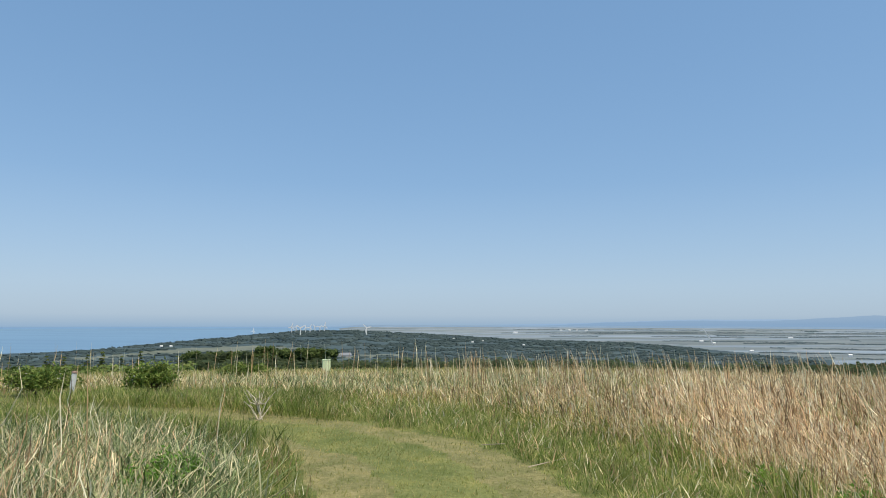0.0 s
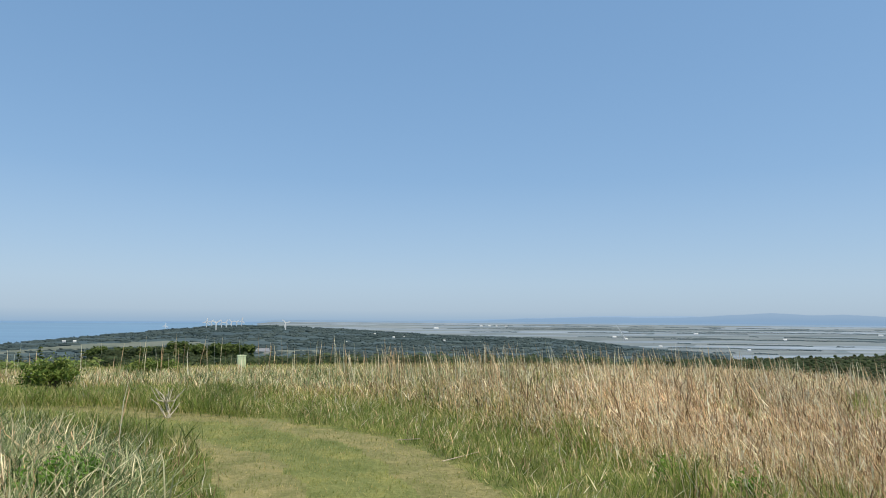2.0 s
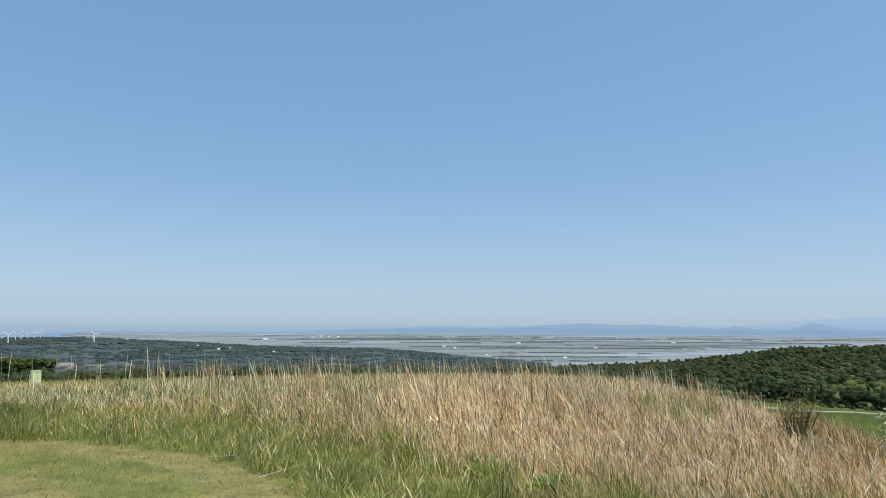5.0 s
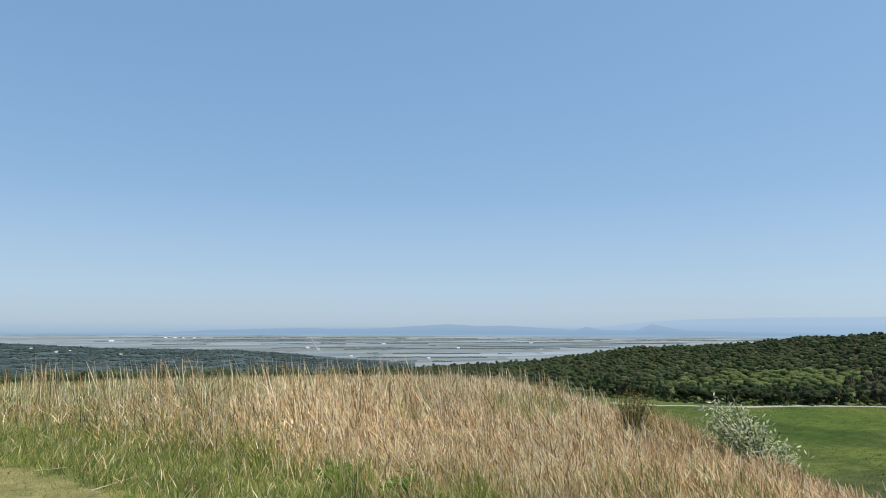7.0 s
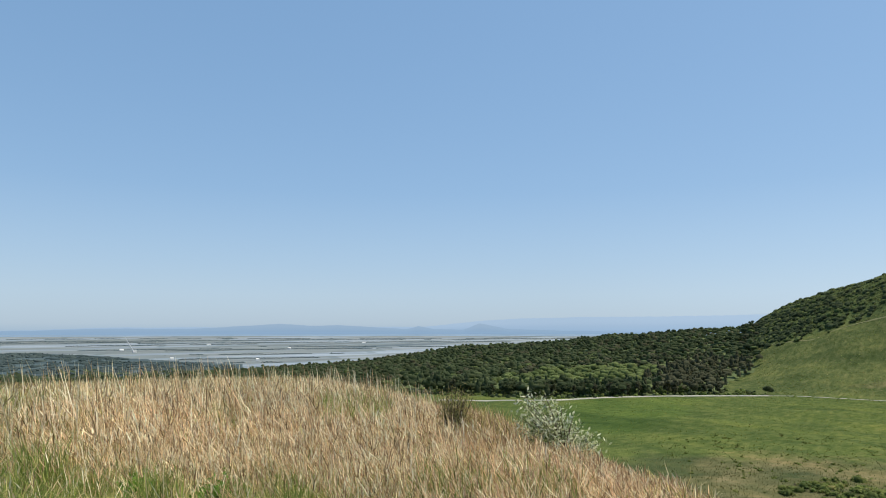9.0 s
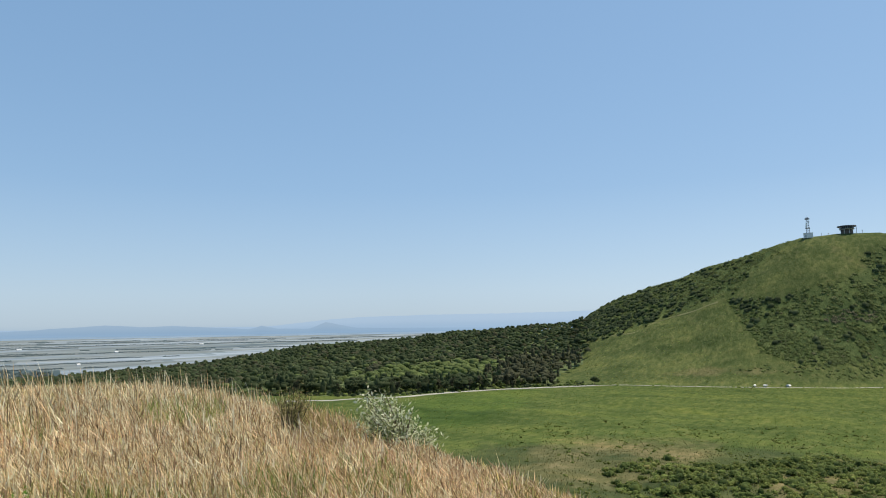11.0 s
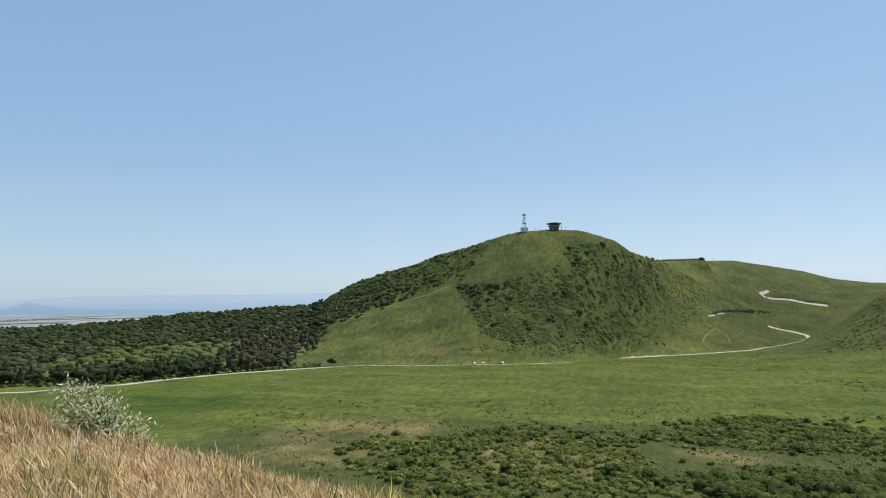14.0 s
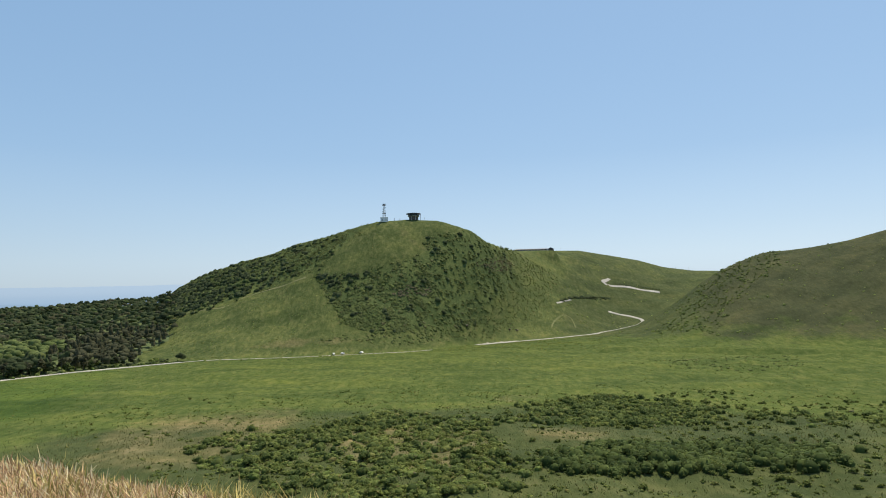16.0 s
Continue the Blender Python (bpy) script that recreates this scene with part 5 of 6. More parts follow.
def plant_copies(thing, spots, low=0.8, high=1.25):
    """Sets the first at its spot and copies it to the rest."""
    for k, (x, y) in enumerate(spots):
        z = float(height(x, y)) - 0.1
        s = float(rng.uniform(low, high))
        m = Matrix.Translation((x, y, z)) @ Matrix.Rotation(float(rng.uniform(0, 6.28)), 4, "Z")
        if k == 0:
            thing.matrix_basis = m @ Matrix.Diagonal((s, s, s, 1))
        else:
            c = copy_thing(thing, m)
            c.scale = (s, s, s)


def spots_between(n, a0, a1, r0, r1):
    x, y = scatter(n, a0, a1, r0, r1)
    return list(zip(x, y))


# row along the road at the edge of the wood
edge = []
for k in range(44):
    a2 = 47 + k * 0.497 + float(rng.uniform(-0.2, 0.2))
    r2 = float(np.interp(a2, RIM[:, 0], RIM[:, 1])) - 2 + float(rng.uniform(0, 14))
    edge.append((r2 * math.sin(radians(a2)), r2 * math.cos(radians(a2))))
random.Random(3).shuffle(edge)
plant_copies(tree("roadside_tree", "leafy green tree at the edge of the wood", 8.5, 3.4, MAT["canopy"], "trees along the road", leaf=1.0), edge[:16])
plant_copies(tree("roadside_tree", "dark slender tree at the edge of the wood", 11, 2.4, MAT["canopy_dark"], "trees along the road", leaf=0.95), edge[16:36])
plant_copies(tree("roadside_tree", "low bright green tree beside the road", 5, 2.6, MAT["canopy_light"], "trees along the road", leaf=0.8), edge[36:])
plant_copies(tree("lone_tree", "small round tree standing alone by the road", 6.5, 4.2, MAT["canopy"], "", leaf=0.8), [tuple(place(71.7, 548).xy)], 1, 1)

pines = []
for k in range(42):
    a2 = -20.5 + k * 0.265 + float(rng.uniform(-0.15, 0.15))
    r2 = 150 + float(rng.uniform(-10, 14))
    pines.append((r2 * math.sin(radians(a2)), r2 * math.cos(radians(a2))))
random.Random(4).shuffle(pines)
plant_copies(tree("pine_tree", "dense dark green pine in a windbreak", 6.2, 2.3, MAT["deep_leaf"], "windbreak pines", leaf=0.45, lobes=12, per=34), pines[:24], 0.8, 1.15)
plant_copies(tree("pine_tree", "dense dark green pine in a windbreak", 5.6, 2.3, MAT["canopy"], "windbreak pines", leaf=0.45, lobes=12, per=34), pines[24:], 0.8, 1.15)
firs = [tuple(place(a2, 150 + 6 * (k % 3)).xy) for k, a2 in enumerate((-32.5, -30.2, -29.1, -27.6, -26.6, -26.3, -25.3, -24.0, -22.9, -21.3, -20.9, -20.4, -17.4, -33.4, -15.6))]
plant_copies(tree("fir_tree", "narrow dark fir standing above the hedge", 5.4, 1.3, MAT["thicket_leaf"], "firs along the field", True, 0.7), firs, 0.75, 1.2)


def hedge_bush():
    return foliage([(0, 0, 1.1, 1.5, 0.8), (1.1, 0.3, 0.9, 1.1, 0.8)], 24, 0.4)


x, y = scatter(420, -36, -18, 120, 165)
cover("field_hedge", "rough green hedge below the hilltop", MAT["scrub"], x, y, hedge_bush, "hedge")
x, y = scatter(900, -20, 40, 118, 160)
cover("field_hedge", "rough dark hedge below the hilltop", MAT["canopy"], x, y, lambda: foliage([(0, 0, 1.3, 1.7, 0.9), (1.1, 0.3, 1.2, 1.3, 0.8)], 24, 0.42), "hedge")


# ---- thicket on the near side of the basin ----
def bush(name, label, r, mat, group, leaf=0.3, n=7, per=42, category="bush"):
    top = tagged(new(name), label, category, group)
    bm = bmesh.new()
    for k in range(6):
        t = k * 1.05
        rod_bm((0, 0, -0.2), (r * 0.55 * math.cos(t), r * 0.55 * math.sin(t), r * 0.8), 0.03 * r, 0.01 * r, 5, bm)
    part("stem", bm, MAT["bark"], top)
    ls = [(0, 0, r * 0.55, r * 0.75, 0.8)]
    for k in range(n):
        t, q = rng.uniform(0, 2 * np.pi), rng.uniform(0.35, 0.8) * r
        ls.append((q * np.cos(t), q * np.sin(t), r * rng.uniform(0.3, 0.75), r * rng.uniform(0.25, 0.45), 0.8))
    v, f = clump(ls, per, leaf)
    np_part("foliage", v, f, mat, top)
    return top


THICKETS = [[(73, -11.2), (76.8, -10.4), (80.5, -10.9), (88, -9.7), (93, -10.2), (97.4, -10.7), (97.3, -13.3), (99, -16), (84, -17.5), (77, -14.5), (72.5, -12.2)],
            [(97, -10.7), (101, -9.1), (106.3, -8.5), (111.2, -9.0), (119, -9.3), (126, -9.0), (128, -9.8), (118, -10.2), (113, -10.5), (108, -10.9), (102, -10.9)],
            [(96.5, -13.6), (101.8, -13.1), (110.3, -12.2), (116, -12.0), (123, -11.6), (128, -11.4), (128, -12.6), (119, -13.4), (112, -14.4), (99, -15.0)]]
x, y = scatter(13500, 66, 128, 128, 320)
a, e = bearing_of(x, y) + 1.4 * waves(x, y, 26, 2.0), slope_of(x, y) + 0.3 * waves(x, y, 20) + 0.2 * waves(x, y, 8, 4.0)
m = inside(a, e, THICKETS[0]) | inside(a, e, THICKETS[1]) | inside(a, e, THICKETS[2])
band = inside(a, e, THICKETS[2])
share = np.select([band, inside(a, e, THICKETS[1])], [np.interp(a, [97, 101, 104, 120, 122.5, 124], [0.25, 0.5, 1.2, 1.3, 0.7, 0.05]), np.interp(a, [97, 103, 105, 112, 114, 116, 128], [0.35, 0.45, 1.0, 0.95, 0.5, 0.12, 0.06])],
                  np.interp(a, [72, 84, 98], [0.3, 0.5, 0.5]) + 0.5 * waves(a * 3, e * 34, 24, 2.0))
thick = rng.uniform(0, 1, len(x)) < share + 0.35 * waves(x, y, 24, 3.0)
m &= thick
tx, ty, tb = x[m], y[m], band[m]
kinds = [bush("thicket_bush", "dense green bush in the thicket", 1.6, MAT["thicket_leaf"], "thicket bushes", 0.22, 6, 24),
         bush("thicket_bush", "broad dark green bush in the thicket", 1.9, MAT["deep_leaf"], "thicket bushes", 0.24, 7, 24),
         bush("thicket_bush", "light green bush in the thicket", 1.3, MAT["scrub"], "thicket bushes", 0.2, 6, 24)]
for k, kind in enumerate(kinds):
    plant_copies(kind, list(zip(tx[k:270:3], ty[k:270:3])), 0.5, 1.25)
deep = (rng.uniform(0, 1, len(tx)) < np.interp(bearing_of(tx, ty), [80, 97, 104], [0.15, 0.2, 0.4]) + 0.3 * waves(tx, ty, 28, 1.0)) & (np.arange(len(tx)) >= 270)
tb &= (bearing_of(tx, ty) > 101) & (bearing_of(tx, ty) < 124) & (np.arange(len(tx)) >= 270)
deep &= ~tb
cover("thicket", "dark green bushes in the thicket below the slope", MAT["deep_leaf"], tx[deep], ty[deep], lambda: clump([(0, 0, 0.4, rng.uniform(1.0, 1.6), 0.95), (0.9, 0.3, 0.3, 0.9, 0.85)], 14, 0.3, 0.9), "thicket")
cover("thicket", "tall dark green bushes closed into a band", MAT["band_leaf"], tx[tb], ty[tb], lambda: clump([(0, 0, 0.7, rng.uniform(1.2, 1.9), 1.05), (rng.uniform(-1.2, 1.2), rng.uniform(-0.8, 0.8), 0.5, 1.1, 1.0)], 16, 0.3, 0.9), "thicket")
plain = ~deep & ~tb & (np.arange(len(tx)) >= 270)
pale = plain & (rng.uniform(0, 1, len(tx)) < 0.35 + 0.5 * waves(tx, ty, 30, 2.0))
plain &= ~pale
cover("thicket", "paler bushes in the thicket below the slope", MAT["scrub"], tx[pale], ty[pale], lambda: clump([(0, 0, 0.2, rng.uniform(0.8, 1.3), 0.7)], 20, 0.3, 0.9), "thicket")
cover("thicket", "tangled green thicket below the slope", MAT["thicket_leaf"], tx[plain], ty[plain], lambda: clump([(0, 0, 0.2, rng.uniform(0.8, 1.3), 0.7), (rng.uniform(0.6, 1.4), rng.uniform(-0.9, 0.9), rng.uniform(0.0, 0.5), rng.uniform(0.45, 0.9), 0.8)], 13, 0.3, 0.9), "thicket")
low = m & ~band & (rng.uniform(0, 1, len(x)) < 0.7)
cover("thicket", "low green growth between the thicket bushes", MAT["thicket_leaf"], x[low] + rng.uniform(-1.2, 1.2, low.sum()), y[low] + rng.uniform(-1.2, 1.2, low.sum()), lambda: foliage([(0, 0, 0.1, 1.9, 0.3)], 16, 0.36), "thicket")
# loose bushes outside it
x, y = scatter(5200, 64, 128, 125, 340, lambda x, y: (waves(x, y, 60, 1.0) + 0.5 * waves(x, y, 19, 3.0) > np.interp(np.hypot(x, y), [170, 200], [-0.5, 0.1])) & (rng.uniform(0, 1, len(x)) < 0.55))
lone = spots_between(120, 100, 127, 175, 300) + spots_between(120, 110, 128, 200, 330) + spots_between(70, 96, 128, 135, 190)
plant_copies(bush("scattered_bush", "small dark bush standing in rough grass", 1.3, MAT["thicket_leaf"], "scattered bushes", 0.3, 5, 22), lone, 0.35, 1.0)
cover("low_scrub", "low scattered scrub in rough pasture", MAT["thicket_leaf"], x, y, lambda: clump([(0, 0, 0.05, rng.uniform(0.4, 0.8), 0.7)], 14, 0.24), "scrub")
x, y = scatter(200, 60, 128, 300, 640, lambda x, y: waves(x, y, 130, 6.0) > 0.05)
cover("low_scrub", "small dark tussocks dotted over the meadow", MAT["scrub"], x, y, lambda: clump([(0, 0, 0.1, 0.7, 0.5)], 6, 0.3), "scrub")
x, y = scatter(1500, 71, 84, 555, 760, lambda x, y: rng.uniform(0, 1, len(x)) < 0.3 + 0.4 * waves(x, y, 60))
cover("low_scrub", "small tussocks dotted over the hill", MAT["scrub"], x, y, lambda: clump([(0, 0, 0.0, 0.6, 0.5)], 4, 0.3), "scrub", 0.95)
x, y = scatter(6500, 105, 128, 560, 850, lambda x, y: inside(bearing_of(x, y) + 0.7 * waves(x, y, 40), slope_of(x, y) + 0.4 * waves(x, y, 33, 2.0), [(110.5, -3.5), (112.2, -1.7), (114, 0.2), (116.6, 2.1), (119.6, 3.2), (119.8, 1.8), (117, -0.6), (114.8, -3.6)])
               & (rng.uniform(0, 1, len(x)) < 0.5 + 0.5 * waves(x, y, 24, 1.0)))
cover("hillside_scrub", "green scrub on the flank of the brown hill", MAT["scrub"], x[::2], y[::2], lambda: clump([(0, 0, 0.15, rng.uniform(1.0, 1.9), 0.6)], 9, 0.45), "scrub", 0.6)
cover("hillside_scrub", "darker scrub on the flank of the brown hill", MAT["deep_leaf"], x[1::2], y[1::2], lambda: clump([(0, 0, 0.15, rng.uniform(0.9, 1.7), 0.6)], 9, 0.45), "scrub", 0.6)
x, y = scatter(1500, 100, 128, 600, 1000, lambda x, y: rng.uniform(0, 1, len(x)) < 0.25 + 0.5 * waves(x, y, 70, 4.0))
cover("hillside_scrub", "low bushes scattered over the saddle", MAT["scrub"], x, y, lambda: clump([(0, 0, 0.1, 1.2, 0.6)], 7, 0.4), "scrub", 0.95)
x, y = scatter(420, 108, 128, 400, 520, lambda x, y: inside(bearing_of(x, y) + waves(x, y, 40), slope_of(x, y) + 0.2 * waves(x, y, 30), [(109, -5.9), (114, -5.2), (121, -5.3), (122, -6.2), (115, -6.5)]))
cover("hillside_scrub", "low bushes in a fold of the meadow", MAT["hill_scrub"], x, y, lambda: clump([(0, 0, 0.0, 1.1, 0.5)], 9, 0.35), "scrub", 0.9)

# rough grass tufts on the near slope of the basin
x, y = scatter(52000, 56, 128, 120, 330)
m = rng.uniform(0, 1, len(x)) < smooth((bearing_of(x, y) - 57) / 8) * smooth((320 - np.hypot(x, y)) / 90) * (0.6 + 0.6 * waves(x, y, 35))
x, y = x[m], y[m]
v, f = blades(x, y, rng.uniform(0.25, 0.7, len(x)), rng.uniform(0.1, 0.22, len(x)), rng.uniform(0.3, 0.9, len(x)), (0, 0), 0.6, short=True)
grass("rough_grass", "rough pasture grass with dry straw among the bushes", MAT["pasture_blade"], [(v, f)])

# meadow grass standing in tufts over the basin and the hill
x, y = scatter(15000, 54, 128, 290, 560)
b1 = blades(x, y, rng.uniform(0.15, 0.45, len(x)), rng.uniform(0.25, 0.6, len(x)), rng.uniform(0.4, 1.2, len(x)), (0, 0), 0.6, short=True)
x, y = scatter(26000, 71, 128, 555, 800, lambda x, y: (rim_share(x, y) < 0.95) & (rng.uniform(0, 1, len(x)) < np.interp(bearing_of(x, y), [98, 106], [1.0, 0.35])))
b2 = blades(x, y, rng.uniform(0.2, 0.6, len(x)), rng.uniform(0.4, 0.9, len(x)), rng.uniform(0.4, 1.2, len(x)), (0, 0), 0.6, short=True)
grass("meadow_grass", "uneven green meadow grass over basin and hill", MAT["meadow_blade"], [b1, b2])

# ---- far trees on the wooded hills and the windbreaks of the plain ----
x, y = scatter(9000, -36, 29, 1280, 2650, lambda x, y: (np.hypot(x, y) < np.interp(bearing_of(x, y), WOODS[:, 0], WOODS[:, 2]) * 1.02) & (waves(x, y, 330, 2.0) + 0.5 * waves(x, y, 110, 1.0) > -0.2)
               & ~(inside(bearing_of(x, y), slope_of(x, y) - 0.04, FAR_FIELDS[0]) | inside(bearing_of(x, y), slope_of(x, y) - 0.04, FAR_FIELDS[1])))
# haze blue painted into the leaf colours, matching the ground below
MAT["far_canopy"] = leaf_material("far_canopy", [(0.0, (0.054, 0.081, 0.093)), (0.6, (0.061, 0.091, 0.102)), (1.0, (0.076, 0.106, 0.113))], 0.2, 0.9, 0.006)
cover("far_wood", "distant woodland on the coastal hills, tinted with haze blue", MAT["far_canopy"], x, y, lambda: clump([(0, 0, 0.0, rng.uniform(7, 13), 0.3)], 5, 3.0, 0.96))
# leaf colours paled and blued to paint in the air haze
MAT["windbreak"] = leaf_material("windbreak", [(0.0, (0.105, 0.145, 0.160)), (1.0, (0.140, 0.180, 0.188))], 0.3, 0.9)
reach = np.linspace(1600, 4890, 400)
drop = np.degrees(np.arctan2(plain_height(reach) - EYE, reach))
for slope, a0, a1, tilt2, size in ((-0.66, 6, 30, 0.0, 5.5), (-0.7, 28, 58, 0.0, 5.5), (-0.86, 12, 50, 0.002, 6), (-0.98, 5, 24, 0.003, 6), (-1.04, 22, 52, 0.002, 6.5), (-1.22, 9, 31, 0.004, 6), (-1.32, 30, 47, -0.004, 6),
                                   (-1.52, 18, 30, 0.002, 5), (-1.62, 24, 42, 0.006, 5.5), (-1.95, 24, 38, 0.0, 4.5), (-2.3, 25, 36, 0.004, 4), (-2.6, 24, 33, 0, 4)):
    az2 = np.arange(a0, a1, 0.05)
    az2 = az2[waves(az2 * 50, az2 * 20, 530, slope * 9) + 0.2 * waves(az2 * 50, az2 * 9, 77, slope) > -0.42]
    rr = np.interp(slope + tilt2 * (az2 - a0) + 0.03 * waves(az2 * 50, az2 * 20, 210, slope), drop, reach)
    rr = np.where(az2 > 42, np.minimum(rr, 4850), rr) + rng.uniform(-14, 14, len(az2))
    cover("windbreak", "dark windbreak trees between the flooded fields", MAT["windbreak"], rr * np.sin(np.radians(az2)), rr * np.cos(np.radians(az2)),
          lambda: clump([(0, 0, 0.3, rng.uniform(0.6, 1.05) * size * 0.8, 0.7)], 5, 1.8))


def shed(bearing, slope, length, deep, h, roof_mat, label, near=1500.0, wall_mat=None):
    """A far farm building: four walls and a gabled roof."""
    r = on_land(bearing, slope, near)
    top = tagged(new("farm_building"), label, "building", "farm buildings")
    top.matrix_basis = Matrix.Translation(place(bearing, r)) @ Matrix.Rotation(radians(-bearing + 12), 4, "Z")
    part("wall", box_bm(length, deep, h + 1, (0, 0, -1)), wall_mat or MAT["white_paint"], top)
    bm = bmesh.new()
    l, d = length / 2 + 0.3, deep / 2 + 0.4
    v = [bm.verts.new(p) for p in ((-l, -d, h), (l, -d, h), (l, d, h), (-l, d, h), (-l, 0, h + deep * 0.3), (l, 0, h + deep * 0.3))]
    for q2 in ((0, 1, 5, 4), (2, 3, 4, 5), (0, 4, 3), (1, 2, 5), (3, 2, 1, 0)):
        bm.faces.new([v[k] for k in q2])
    part("roof", bm, roof_mat, top)
    return top


for bearing, slope, length, h in ((6.1, -0.98, 22, 5), (9.9, -0.76, 16, 4), (10.6, -0.75, 12, 4), (11.2, -0.75, 10, 4), (12.0, -0.76, 14, 4), (21.8, -1.72, 12, 5), (20.9, -1.55, 14, 4),
                                  (27.2, -1.2, 18, 4), (33.5, -1.55, 12, 4), (31.0, -2.45, 8, 4), (39.6, -1.1, 18, 4), (24.5, -2.3, 9, 4)):
    shed(bearing, slope, length, 9, h, MAT["white_paint"], "long white farm building on the far plain")
for bearing, slope in ((2.5, -1.75), (3.4, -1.7), (0.9, -1.5), (6.8, -2.0), (-1.5, -2.2), (-22.6, -2.05), (-21.9, -2.05)):
    shed(bearing, slope, 7, 5, 2.6, MAT["white_paint"], "white house among the distant woods", 1250.0)
shed(-8.5, -2.98, 42, 18, 4.0, MAT["slate"], "grey farmhouse roof below the hilltop", 1250.0, MAT["grey_wall"])


def smoke_plume():
    """A thin slanting thread of smoke over the fields."""
    r = on_land(21.8, -1.74, 1500.0)
    top = tagged(new("smoke_plume"), "thin white smoke plume slanting up from the flooded fields", "smoke")
    top.matrix_basis = Matrix.Translation(place(21.75, r, 1.0)) @ Matrix.Rotation(radians(-21.8), 4, "Z")
    bm, last = bmesh.new(), None
    for k in range(9):
        f = k / 8
        ring = [bm.verts.new((-30 * f ** 1.15 + (2.4 - 1.5 * f) * math.cos(t2), (2.4 - 1.5 * f) * math.sin(t2), 53 * f)) for t2 in np.arange(8) * math.pi / 4]
        if last:
            for q2 in range(8):
                bm.faces.new((last[q2], last[(q2 + 1) % 8], ring[(q2 + 1) % 8], ring[q2]))
        last = ring
    part("plume", bm, MAT["smoke"], top)


smoke_plume()


# ---- wind turbines ----
def wind_turbine(bearing, slope, hub, spin):
    r = on_land(bearing, slope, 1300.0)
    top = tagged(new("wind_turbine"), "white three-bladed wind turbine on the coastal hills", "wind turbine", "wind turbines")
    top.matrix_basis = Matrix.Translation(place(bearing, r)) @ Matrix.Rotation(radians(-bearing + 10), 4, "Z")
    part("tower", rod_bm((0, 0, -2), (0, 0, hub), hub * 0.085, hub * 0.06, 12), MAT["white_paint"], top)
    part("nacelle", box_bm(hub * 0.05, hub * 0.14, hub * 0.05, (0, 0, hub), hub * 0.01), MAT["white_paint"], top)
    hubs = part("hub", rod_bm((0, -hub * 0.07, hub * 1.02), (0, -hub * 0.11, hub * 1.02), hub * 0.032, hub * 0.012, 10), MAT["white_paint"], top)
    for k in range(3):
        t = radians(spin + 120 * k)
        d = Vector((math.sin(t), 0, math.cos(t)))
        c = Vector((0, -hub * 0.085, hub * 1.02))
        w2 = Vector((d.z, 0, -d.x))
        bm = bmesh.new()
        ring = []
        for f, wd in ((0.02, 0.09), (0.15, 0.17), (0.55, 0.13), (0.68, 0.05)):
            o = c + d * hub * f
            ring.append([bm.verts.new(o + w2 * hub * wd * s + Vector((0, hub * 0.006 * q2, 0))) for s, q2 in ((-0.5, 1), (0.5, 1), (0.5, -1), (-0.5, -1))])
        for a3, b3 in zip(ring[:-1], ring[1:]):
            for k2 in range(4):
                bm.faces.new((a3[k2], a3[(k2 + 1) % 4], b3[(k2 + 1) % 4], b3[k2]))
        bm.faces.new(ring[0][::-1])
        bm.faces.new(ring[-1])
        part("blade", bm, MAT["white_paint"], top)


for bearing, slope, hub, spin in ((-15.7, -1.16, 20, 8), (-11.93, -1.2, 24, 60), (-6.47, -1.16, 24, 75), (-12.65, -1.0, 21, 15), (-12.3, -0.95, 18, 40), (-11.5, -0.95, 17, 100),
                                  (-11.15, -0.93, 17, 25), (-10.75, -0.9, 17, 80), (-10.35, -0.9, 17, 50), (-9.95, -0.88, 20, 10)):
    wind_turbine(bearing, slope, hub, spin)


